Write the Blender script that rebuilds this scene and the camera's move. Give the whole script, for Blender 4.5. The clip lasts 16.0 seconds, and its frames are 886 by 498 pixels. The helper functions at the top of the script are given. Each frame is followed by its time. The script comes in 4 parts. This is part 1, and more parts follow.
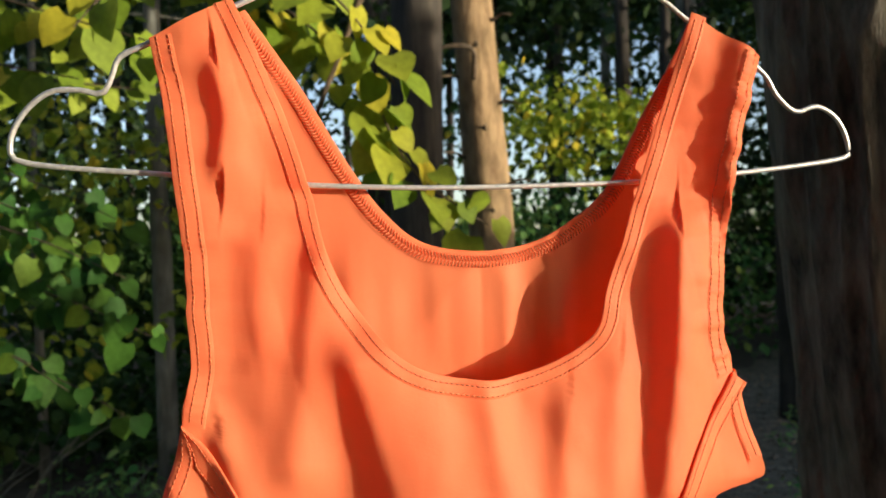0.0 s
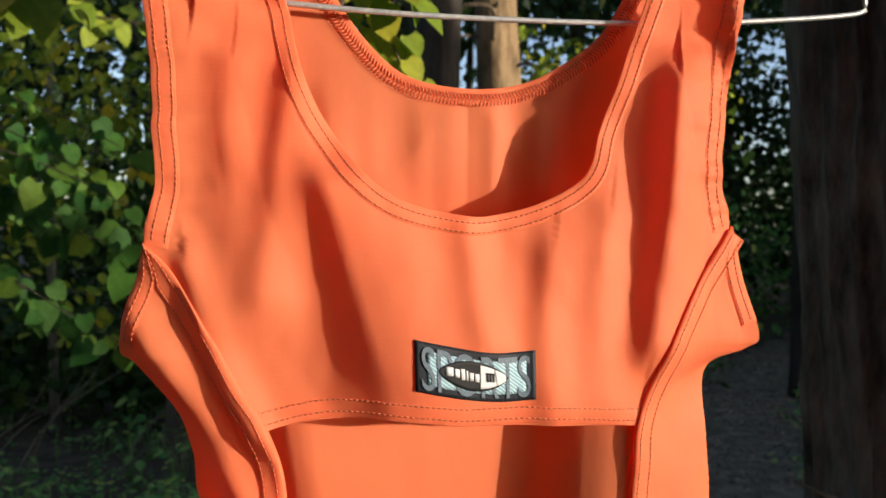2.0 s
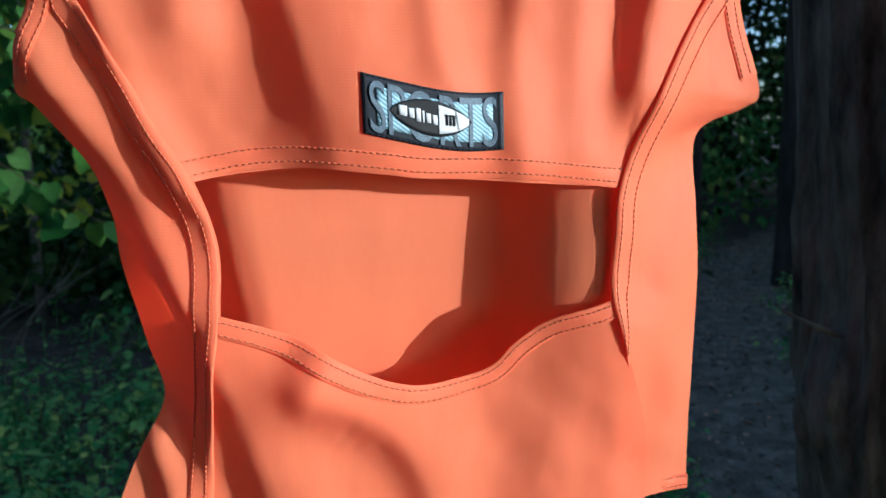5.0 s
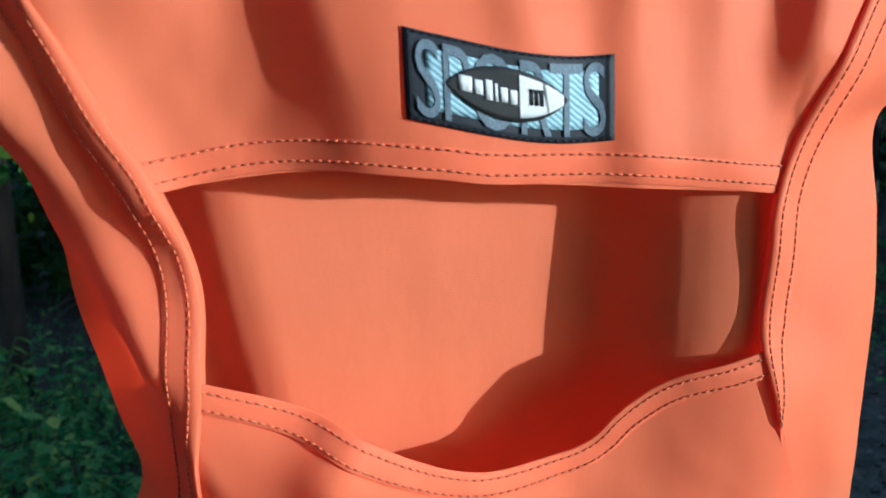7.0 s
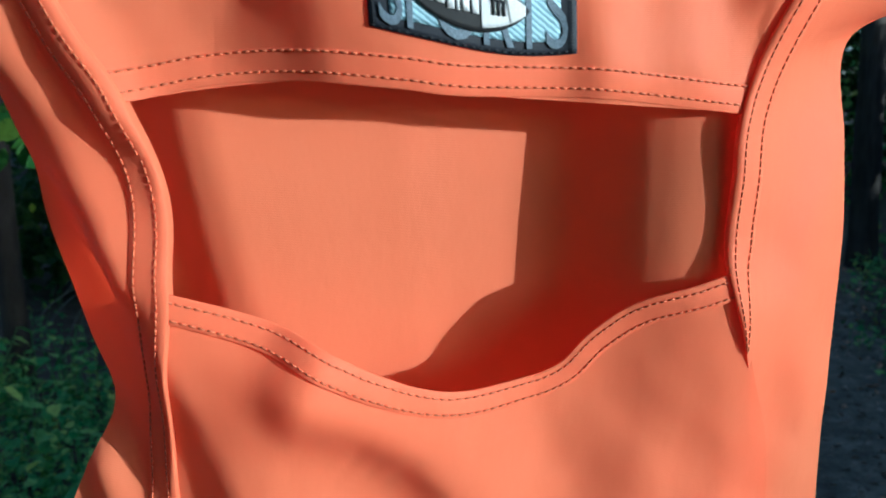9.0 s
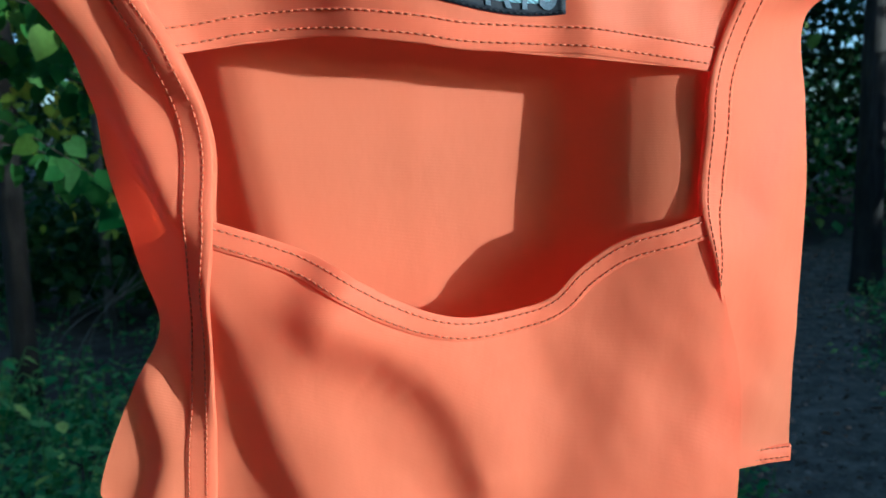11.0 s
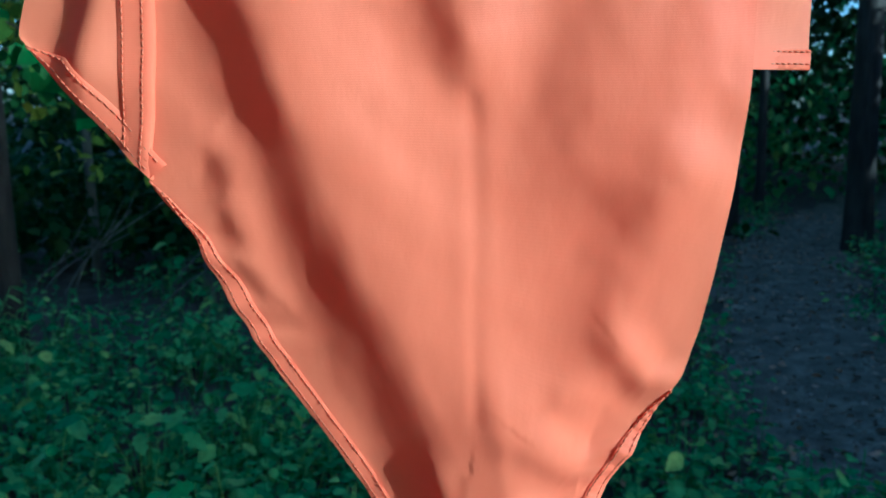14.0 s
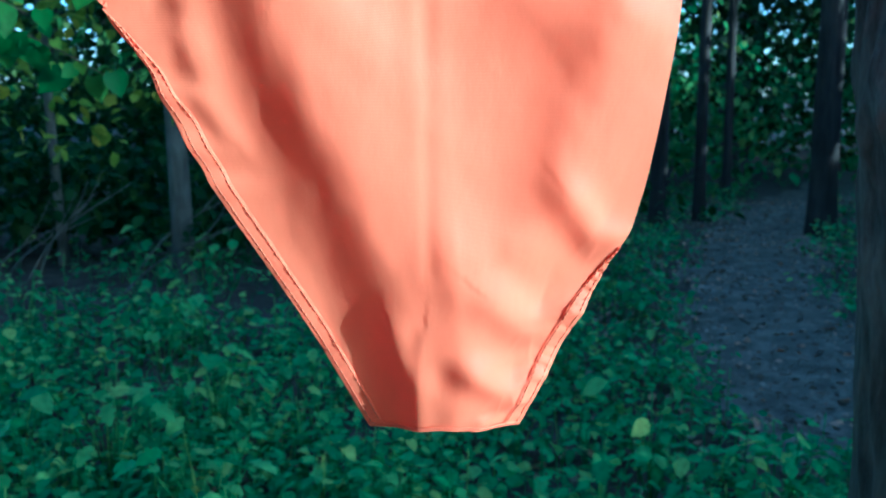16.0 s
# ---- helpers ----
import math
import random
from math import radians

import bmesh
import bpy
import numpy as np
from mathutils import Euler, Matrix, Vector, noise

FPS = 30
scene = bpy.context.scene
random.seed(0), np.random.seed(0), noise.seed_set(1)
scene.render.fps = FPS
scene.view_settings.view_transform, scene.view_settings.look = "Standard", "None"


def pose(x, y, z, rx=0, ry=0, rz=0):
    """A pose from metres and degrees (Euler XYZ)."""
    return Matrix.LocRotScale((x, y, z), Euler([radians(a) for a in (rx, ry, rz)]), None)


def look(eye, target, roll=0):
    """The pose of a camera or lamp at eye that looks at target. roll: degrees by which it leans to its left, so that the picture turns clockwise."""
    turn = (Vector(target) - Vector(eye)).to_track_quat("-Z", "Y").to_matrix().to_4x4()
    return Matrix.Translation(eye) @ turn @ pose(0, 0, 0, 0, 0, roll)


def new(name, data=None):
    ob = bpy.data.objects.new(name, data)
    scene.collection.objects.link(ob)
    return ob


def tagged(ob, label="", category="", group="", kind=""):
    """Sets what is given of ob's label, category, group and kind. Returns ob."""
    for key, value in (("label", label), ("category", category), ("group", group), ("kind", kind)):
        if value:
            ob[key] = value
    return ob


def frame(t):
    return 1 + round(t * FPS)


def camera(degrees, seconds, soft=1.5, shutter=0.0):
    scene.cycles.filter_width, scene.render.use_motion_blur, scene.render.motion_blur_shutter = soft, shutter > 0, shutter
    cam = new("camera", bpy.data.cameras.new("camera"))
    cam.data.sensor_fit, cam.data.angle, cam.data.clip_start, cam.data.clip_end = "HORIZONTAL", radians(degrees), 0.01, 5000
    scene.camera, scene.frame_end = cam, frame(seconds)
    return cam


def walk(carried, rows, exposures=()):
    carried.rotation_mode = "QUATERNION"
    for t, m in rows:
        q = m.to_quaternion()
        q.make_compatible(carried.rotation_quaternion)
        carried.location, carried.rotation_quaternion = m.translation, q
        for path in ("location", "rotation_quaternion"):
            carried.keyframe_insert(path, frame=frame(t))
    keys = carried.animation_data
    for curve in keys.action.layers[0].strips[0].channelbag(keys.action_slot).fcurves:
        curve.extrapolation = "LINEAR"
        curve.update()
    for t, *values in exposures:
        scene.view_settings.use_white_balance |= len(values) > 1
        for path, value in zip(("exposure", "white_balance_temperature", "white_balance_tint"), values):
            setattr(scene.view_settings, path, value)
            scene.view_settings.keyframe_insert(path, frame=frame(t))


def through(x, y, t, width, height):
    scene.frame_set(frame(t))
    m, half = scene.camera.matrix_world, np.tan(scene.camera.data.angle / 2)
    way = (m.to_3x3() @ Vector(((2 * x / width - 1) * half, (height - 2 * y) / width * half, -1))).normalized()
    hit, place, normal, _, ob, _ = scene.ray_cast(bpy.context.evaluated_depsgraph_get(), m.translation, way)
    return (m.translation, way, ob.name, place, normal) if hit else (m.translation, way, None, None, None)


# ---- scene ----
cam = camera(55.1, 16.0, soft=1.5)
cam.data.dof.use_dof = True
cam.data.dof.focus_distance = 0.34
cam.data.dof.aperture_fstop = 22.0
METRES, EYE, TILT, LEAN, TURN = 0.72, 1.5, 0.0, 1.5, 0.0
ROWS = [
    (0.0, 0.0, 0.0, 0.0, 0.0, 0.0, -0.0),
    (0.5, 0.0075, 0.034, -0.0258, 0.42, -0.7, -0.53),
    (1.0, 0.0349, 0.0558, -0.061, 2.17, -0.84, -1.97),
    (1.5, 0.0227, 0.0426, -0.0736, 1.83, -1.63, -1.81),
    (2.0, 0.0243, 0.0296, -0.0949, 1.02, -1.8, -2.06),
    (2.5, 0.017, 0.0284, -0.1293, 0.73, -2.91, -2.22),
    (3.0, 0.0084, 0.0465, -0.1583, -0.04, -4.92, -2.14),
    (3.5, 0.0281, 0.0609, -0.1754, -0.57, -6.15, -2.21),
    (4.0, 0.0379, 0.0548, -0.1884, -0.81, -7.34, -1.64),
    (6.5, 0.0514, 0.2247, -0.1961, 2.9, -9.08, -1.43),
    (7.0, 0.0352, 0.2499, -0.1965, 3.8, -9.6, -0.87),
    (7.5, 0.0336, 0.251, -0.1951, 3.94, -10.08, -0.7),
    (8.0, 0.0382, 0.254, -0.2139, 4.11, -10.14, -1.35),
    (10.5, 0.0628, 0.2029, -0.2433, 3.82, -8.58, -0.42),
    (11.0, 0.055, 0.1837, -0.2625, 4.34, -7.93, -1.03),
    (11.5, 0.0415, 0.1511, -0.2766, 4.2, -7.04, -0.98),
    (12.0, 0.0545, 0.1567, -0.319, 4.21, -7.32, -1.45),
    (12.5, 0.0588, 0.1709, -0.3682, 4.21, -8.33, -1.29),
    (13.0, 0.062, 0.1766, -0.4106, 3.75, -8.91, -1.63),
    (13.5, 0.0718, 0.1951, -0.4531, 3.67, -9.24, -1.32),
    (14.0, 0.0661, 0.2121, -0.4868, 3.84, -9.52, -1.38),
    (14.5, 0.0628, 0.2181, -0.5186, 3.11, -9.98, -1.69),
    (15.0, 0.0682, 0.2245, -0.5530, 2.59, -10.09, -1.68),
    (15.5, 0.0652, 0.2071, -0.5782, 2.56, -9.99, -1.63),
    (16.0, 0.0799, 0.1875, -0.5668, 1.89, -9.98, -1.48),
]
EXPOSURES = [(0.0, 1.12, 6900, 10), (2.0, 0.88, 6500, 13), (3.5, 0.98, 5450, 9), (7.0, 0.76, 4700, 0), (11.0, 0.82, 4400, -6), (13.0, 0.84, 3980, -12), (14.5, 1.06, 3800, -13), (16.0, 1.72, 3700, -14)]
walk(cam, [(t, pose(0, 0, EYE, TILT, LEAN, TURN) @ pose(METRES * x, METRES * y, METRES * z, 90 + pitch, roll, yaw)) for t, x, y, z, yaw, pitch, roll in ROWS], EXPOSURES)

# ---- light: low evening sun from the right, sky through the trees ----
SUN_AZ, SUN_EL = radians(67), radians(6)      # azimuth to the right of the way ahead's opposite
to_sun = Vector((math.sin(SUN_AZ) * math.cos(SUN_EL), -math.cos(SUN_AZ) * math.cos(SUN_EL), math.sin(SUN_EL)))
world = bpy.data.worlds.new("sky")
world.use_nodes = True
scene.world = world
wn = world.node_tree.nodes
sky = wn.new("ShaderNodeTexSky")
sky.sky_type = "NISHITA"
sky.sun_disc = False
sky.sun_elevation = radians(14)
sky.dust_density = 1.4
sky.ozone_density = 1.0
sky.air_density = 0.8
sky.sun_rotation = math.atan2(to_sun.x, to_sun.y)
wn["Background"].inputs["Strength"].default_value = 0.125
world.node_tree.links.new(sky.outputs["Color"], wn["Background"].inputs["Color"])
sun = new("sun", bpy.data.lights.new("sun", "SUN"))
sun.data.energy = 3.0
sun.data.angle = radians(1.0)
sun.data.color = (1.0, 0.91, 0.74)
sun.matrix_world = look(to_sun * 20, (0, 0, 0))


# ---- materials ----
def material(name, build):
    m = bpy.data.materials.new(name)
    m.use_nodes = True
    nodes, links = m.node_tree.nodes, m.node_tree.links
    build(nodes, links, nodes["Principled BSDF"], nodes["Material Output"])
    return m


def node(nodes, kind, **values):
    n = nodes.new(kind)
    for key, value in values.items():
        if key in n.inputs:
            n.inputs[key].default_value = value
    return n


def ramp(nodes, links, source, stops):
    r = nodes.new("ShaderNodeValToRGB")
    links.new(source, r.inputs["Fac"])
    els = r.color_ramp.elements
    while len(els) < len(stops):
        els.new(0.5)
    for e, (p, c) in zip(els, stops):
        e.position, e.color = p, (*c, 1)
    return r.outputs["Color"]


def bump(nodes, links, source, strength, distance, shader):
    b = node(nodes, "ShaderNodeBump", Strength=strength, Distance=distance)
    links.new(source, b.inputs["Height"])
    links.new(b.outputs["Normal"], shader.inputs["Normal"])
    return b


def cloth_material(name, colour, through):
    def build(nodes, links, p, out):
        tc = nodes.new("ShaderNodeTexCoord")
        big = node(nodes, "ShaderNodeTexNoise", Scale=14.0, Detail=3.0)
        links.new(tc.outputs["Object"], big.inputs["Vector"])
        dark = tuple(c * 0.93 for c in colour)
        col = ramp(nodes, links, big.outputs["Fac"], [(0.35, dark), (0.65, colour)])
        links.new(col, p.inputs["Base Color"])
        p.inputs["Roughness"].default_value = 0.55
        p.inputs["Specular IOR Level"].default_value = 0.18
        p.inputs["Sheen Weight"].default_value = 0.04
        p.inputs["Sheen Roughness"].default_value = 0.4
        p.inputs["Sheen Tint"].default_value = (1.0, 0.75, 0.62, 1)
        rib = nodes.new("ShaderNodeTexWave")
        rib.bands_direction = "Z"
        rib.inputs["Scale"].default_value = 560.0
        rib.inputs["Distortion"].default_value = 0.6
        links.new(tc.outputs["Object"], rib.inputs["Vector"])
        crease = node(nodes, "ShaderNodeTexNoise", Scale=55.0, Detail=4.0)
        down = nodes.new("ShaderNodeMapping")
        down.inputs["Scale"].default_value = (1, 1, 0.45)
        links.new(tc.outputs["Object"], down.inputs["Vector"])
        links.new(down.outputs[0], crease.inputs["Vector"])
        b = bump(nodes, links, rib.outputs["Fac"], 0.25, 0.00012, p)
        b2 = node(nodes, "ShaderNodeBump", Strength=0.35, Distance=0.002)
        links.new(crease.outputs["Fac"], b2.inputs["Height"])
        links.new(b2.outputs["Normal"], b.inputs["Normal"])
        t = node(nodes, "ShaderNodeBsdfTranslucent", Color=(*through, 1))
        mix = node(nodes, "ShaderNodeMixShader", Fac=0.38)
        links.new(p.outputs[0], mix.inputs[1])
        links.new(t.outputs[0], mix.inputs[2])
        links.new(mix.outputs[0], out.inputs["Surface"])
    return material(name, build)


def leaf_material(name, low, high, through=0.35):
    def build(nodes, links, p, out):
        tc = nodes.new("ShaderNodeTexCoord")
        info = nodes.new("ShaderNodeObjectInfo")
        geo = nodes.new("ShaderNodeNewGeometry")
        add = nodes.new("ShaderNodeMath")
        add.operation = "ADD"
        links.new(info.outputs["Random"], add.inputs[0])
        links.new(geo.outputs["Random Per Island"], add.inputs[1])
        frac = nodes.new("ShaderNodeMath")
        frac.operation = "FRACT"
        links.new(add.outputs[0], frac.inputs[0])
        col = ramp(nodes, links, frac.outputs[0], [(0.0, low), (0.8, high), (1.0, tuple(min(1, c * k) for c, k in zip(high, (1.7, 1.15, 0.9))))])
        spots = node(nodes, "ShaderNodeTexNoise", Scale=60.0, Detail=3.0)
        links.new(tc.outputs["Object"], spots.inputs["Vector"])
        mul = nodes.new("ShaderNodeMixRGB")
        mul.blend_type = "MULTIPLY"
        mul.inputs["Fac"].default_value = 0.6
        links.new(col, mul.inputs[1])
        links.new(ramp(nodes, links, spots.outputs["Fac"], [(0.3, (0.55, 0.55, 0.5)), (0.6, (1, 1, 1))]), mul.inputs[2])
        links.new(mul.outputs[0], p.inputs["Base Color"])
        p.inputs["Roughness"].default_value = 0.6
        p.inputs["Specular IOR Level"].default_value = 0.2
        t = nodes.new("ShaderNodeBsdfTranslucent")
        links.new(mul.outputs[0], t.inputs["Color"])
        mix = node(nodes, "ShaderNodeMixShader", Fac=through)
        links.new(p.outputs[0], mix.inputs[1])
        links.new(t.outputs[0], mix.inputs[2])
        links.new(mix.outputs[0], out.inputs["Surface"])
        bump(nodes, links, spots.outputs["Fac"], 0.4, 0.003, p)
    return material(name, build)


def bark_material(name, low, high, stretch=0.12, scale=22.0):
    def build(nodes, links, p, out):
        tc = nodes.new("ShaderNodeTexCoord")
        mp = nodes.new("ShaderNodeMapping")
        mp.inputs["Scale"].default_value = (1, 1, stretch)
        links.new(tc.outputs["Object"], mp.inputs["Vector"])
        n = node(nodes, "ShaderNodeTexNoise", Scale=scale, Detail=8.0, Roughness=0.65)
        links.new(mp.outputs[0], n.inputs["Vector"])
        v = node(nodes, "ShaderNodeTexVoronoi", Scale=scale * 1.3)
        links.new(mp.outputs[0], v.inputs["Vector"])
        patch = node(nodes, "ShaderNodeTexNoise", Scale=5.0, Detail=4.0)
        links.new(tc.outputs["Object"], patch.inputs["Vector"])
        col = ramp(nodes, links, n.outputs["Fac"], [(0.3, low), (0.7, high)])
        mul = nodes.new("ShaderNodeMixRGB")
        mul.blend_type = "MULTIPLY"
        mul.inputs["Fac"].default_value = 0.8
        links.new(col, mul.inputs[1])
        links.new(ramp(nodes, links, patch.outputs["Fac"], [(0.35, (0.6, 0.62, 0.55)), (0.62, (1.0, 1.0, 1.0))]), mul.inputs[2])
        links.new(mul.outputs[0], p.inputs["Base Color"])
        p.inputs["Roughness"].default_value = 0.9
        b = bump(nodes, links, n.outputs["Fac"], 0.9, 0.012, p)
        b2 = node(nodes, "ShaderNodeBump", Strength=0.6, Distance=0.008)
        links.new(v.outputs["Distance"], b2.inputs["Height"])
        links.new(b2.outputs["Normal"], b.inputs["Normal"])
    return material(name, build)


def soil_material(name, stops, scale):
    def build(nodes, links, p, out):
        tc = nodes.new("ShaderNodeTexCoord")
        n = node(nodes, "ShaderNodeTexNoise", Scale=scale, Detail=9.0, Roughness=0.7)
        links.new(tc.outputs["Object"], n.inputs["Vector"])
        v = node(nodes, "ShaderNodeTexVoronoi", Scale=scale * 6)
        links.new(tc.outputs["Object"], v.inputs["Vector"])
        links.new(ramp(nodes, links, n.outputs["Fac"], stops), p.inputs["Base Color"])
        p.inputs["Roughness"].default_value = 0.95
        b = bump(nodes, links, n.outputs["Fac"], 0.9, 0.03, p)
        b2 = node(nodes, "ShaderNodeBump", Strength=0.6, Distance=0.01)
        links.new(v.outputs["Distance"], b2.inputs["Height"])
        links.new(b2.outputs["Normal"], b.inputs["Normal"])
    return material(name, build)


def plain_material(name, colour, rough=0.5, metal=0.0, grain=0.0, scale=900.0):
    def build(nodes, links, p, out):
        tc = nodes.new("ShaderNodeTexCoord")
        n = node(nodes, "ShaderNodeTexNoise", Scale=scale, Detail=3.0)
        links.new(tc.outputs["Object"], n.inputs["Vector"])
        links.new(ramp(nodes, links, n.outputs["Fac"], [(0.3, tuple(c * (1 - grain) for c in colour)), (0.7, colour)]), p.inputs["Base Color"])
        p.inputs["Roughness"].default_value = rough
        p.inputs["Metallic"].default_value = metal
        bump(nodes, links, n.outputs["Fac"], 0.2, 0.0003, p)
    return material(name, build)


def twill_material(name, colour, gap):
    """Diagonal woven rib of two thread colours."""
    def build(nodes, links, p, out):
        tc = nodes.new("ShaderNodeTexCoord")
        turn = nodes.new("ShaderNodeMapping")
        turn.inputs["Rotation"].default_value = (0, 0.9, 0)
        links.new(tc.outputs["Object"], turn.inputs["Vector"])
        w = nodes.new("ShaderNodeTexWave")
        w.inputs["Scale"].default_value = 230.0
        w.inputs["Distortion"].default_value = 1.5
        w.inputs["Detail Scale"].default_value = 3.0
        links.new(turn.outputs[0], w.inputs["Vector"])
        links.new(ramp(nodes, links, w.outputs["Fac"], [(0.2, gap), (0.6, colour)]), p.inputs["Base Color"])
        p.inputs["Roughness"].default_value = 0.65
        bump(nodes, links, w.outputs["Fac"], 0.5, 0.0002, p)
    return material(name, build)


CLOTH = cloth_material("orange_stretch_cloth", (0.95, 0.262, 0.120), (1.0, 0.080, 0.010))
THREAD = plain_material("orange_thread", (0.70, 0.16, 0.06), 0.6, 0, 0.2)
WIRE = plain_material("galvanised_wire", (0.62, 0.62, 0.62), 0.42, 0.55, 0.25, 400.0)
NAVY = plain_material("navy_weave", (0.012, 0.016, 0.028), 0.7, 0, 0.4, 1500.0)
PALE = twill_material("pale_blue_weave", (0.42, 0.62, 0.72), (0.20, 0.34, 0.42))
GREY = plain_material("grey_blue_thread", (0.16, 0.21, 0.27), 0.7, 0, 0.4, 1500.0)
WHITE = plain_material("white_thread", (0.75, 0.76, 0.78), 0.7, 0, 0.15, 1500.0)
BLACK = plain_material("black_thread", (0.008, 0.008, 0.010), 0.7, 0, 0.3, 1500.0)
# lime leaf with sunlight brightened into its colour
LEAF_LIT = leaf_material("sunlit_lime_leaf", (0.17, 0.28, 0.025), (0.38, 0.46, 0.05), 0.4)
# the same lime leaf, darkened in colour to stand for shade
LEAF_SHADED = leaf_material("shaded_lime_leaf", (0.02, 0.09, 0.015), (0.085, 0.21, 0.03), 0.35)
# woodland leaf with the wood's deep shade mixed into its colour
LEAF_DARK = leaf_material("shaded_forest_leaf", (0.012, 0.045, 0.010), (0.045, 0.10, 0.020), 0.3)
LEAF_HERB = leaf_material("herb_leaf", (0.085, 0.30, 0.085), (0.32, 0.58, 0.17), 0.35)
DRY = leaf_material("dry_leaf", (0.13, 0.10, 0.07), (0.46, 0.37, 0.27), 0.1)
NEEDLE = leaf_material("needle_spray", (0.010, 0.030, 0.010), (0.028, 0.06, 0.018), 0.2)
BARK_GREY = bark_material("grey_furrowed_bark", (0.012, 0.011, 0.008), (0.21, 0.19, 0.15), 0.3, 38.0)
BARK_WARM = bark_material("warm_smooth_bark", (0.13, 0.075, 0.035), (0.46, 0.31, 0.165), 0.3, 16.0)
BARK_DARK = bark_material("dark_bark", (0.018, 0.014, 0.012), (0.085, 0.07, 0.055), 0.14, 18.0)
BARK_PALE = bark_material("pale_bark", (0.07, 0.07, 0.055), (0.24, 0.235, 0.20), 0.25, 14.0)
TWIG = bark_material("twig_bark", (0.05, 0.035, 0.022), (0.20, 0.14, 0.09), 0.4, 40.0)
SOIL = soil_material("leaf_litter_soil", [(0.25, (0.025, 0.021, 0.014)), (0.5, (0.09, 0.072, 0.048)), (0.75, (0.19, 0.155, 0.105))], 7.0)
TRODDEN = soil_material("trodden_soil", [(0.25, (0.06, 0.050, 0.036)), (0.5, (0.185, 0.156, 0.108)), (0.78, (0.43, 0.37, 0.27))], 9.0)


# ---- building helpers ----
def thing(name, at, label, category, group="", kind=""):
    ob = new(name)
    ob.location = at
    ob.empty_display_size = 0.05
    return tagged(ob, label, category, group, kind)


def own(ob, parent):
    """Hangs a part, built in world places, under its thing or part."""
    at = Vector(parent.location)
    if parent.parent:
        at = Vector((0, 0, 0))
    ob.parent = parent
    ob.matrix_parent_inverse = Matrix.Translation(-at)
    return ob


def mesh_of(name, verts, faces, mat, smooth=True):
    me = bpy.data.meshes.new(name)
    me.from_pydata([tuple(v) for v in verts], [], faces)
    me.materials.append(mat)
    if smooth:
        me.polygons.foreach_set("use_smooth", [True] * len(me.polygons))
    me.update()
    return me


def part(name, data, parent, label=""):
    """One mesh under a thing or a part; data: (verts, faces, material)."""
    ob = new(name, mesh_of(name, *data) if isinstance(data, tuple) else data)
    own(ob, parent)
    return tagged(ob, label)


def spline(points, n):
    """n points evenly spaced along a smooth line through the given ones."""
    p = np.array(points, float)
    p = np.vstack([2 * p[0] - p[1], p, 2 * p[-1] - p[-2]])
    fine = []
    for i in range(1, len(p) - 2):
        t = np.linspace(0, 1, 24, endpoint=False)[:, None]
        a, b, c, d = p[i - 1], p[i], p[i + 1], p[i + 2]
        fine.append(0.5 * (2 * b + (c - a) * t + (2 * a - 5 * b + 4 * c - d) * t ** 2 + (3 * b - 3 * c + d - a) * t ** 3))
    fine = np.vstack([*fine, p[-2][None]])
    s = np.r_[0, np.cumsum(np.linalg.norm(np.diff(fine, axis=0), axis=1))]
    want = np.linspace(0, s[-1], n)
    return np.stack([np.interp(want, s, fine[:, k]) for k in range(p.shape[1])], 1)


def grid_faces(nv, nu, start=0):
    return [(start + i * nu + j, start + (i + 1) * nu + j, start + (i + 1) * nu + j + 1, start + i * nu + j + 1) for i in range(nv - 1) for j in range(nu - 1)]


def tube(path, radius, sides=8, start=0):
    """Rings round a path; radius a number or one per point."""
    path = np.array(path, float)
    n = len(path)
    radius = np.broadcast_to(radius, (n,))
    tang = np.gradient(path, axis=0)
    tang /= np.linalg.norm(tang, axis=1)[:, None] + 1e-12
    ref = np.array((0.0, 0.0, 1.0)) if abs(tang[0][2]) < 0.9 else np.array((1.0, 0.0, 0.0))
    verts, faces = [], []
    for i in range(n):
        a = np.cross(tang[i], ref)
        a /= np.linalg.norm(a) + 1e-12
        b = np.cross(tang[i], a)
        ref = ref if abs(np.dot(ref, tang[i])) < 0.95 else b
        for k in range(sides):
            w = 2 * math.pi * k / sides
            verts.append(path[i] + radius[i] * (math.cos(w) * a + math.sin(w) * b))
    for i in range(n - 1):
        for k in range(sides):
            k2 = (k + 1) % sides
            faces.append((start + i * sides + k, start + i * sides + k2, start + (i + 1) * sides + k2, start + (i + 1) * sides + k))
    faces.append(tuple(start + k for k in range(sides - 1, -1, -1)))
    faces.append(tuple(start + (n - 1) * sides + k for k in range(sides)))
    return verts, faces


def joined(pieces):
    verts, faces = [], []
    for v, f in pieces:
        k = len(verts)
        verts.extend(v)
        faces.extend(tuple(i + k for i in q) for q in f)
    return verts, faces


# ---- the ground ----
def ground_height(x, y):
    far = np.clip((np.hypot(x, y) - 12) / 30, 0, 1)
    return 0.03 * np.sin(1.3 * x + 0.4) * np.cos(1.1 * y) + 0.015 * np.sin(4.1 * x + 1.7 * y) + 0.8 * far * far


PATH_LINE = spline([(0.4, -14.0), (0.9, -3.0), (1.2, 0.5), (1.35, 2.6), (1.5, 4.2), (2.4, 7.0), (3.9, 9.8), (6.0, 13.0), (9.0, 17.0)], 130)


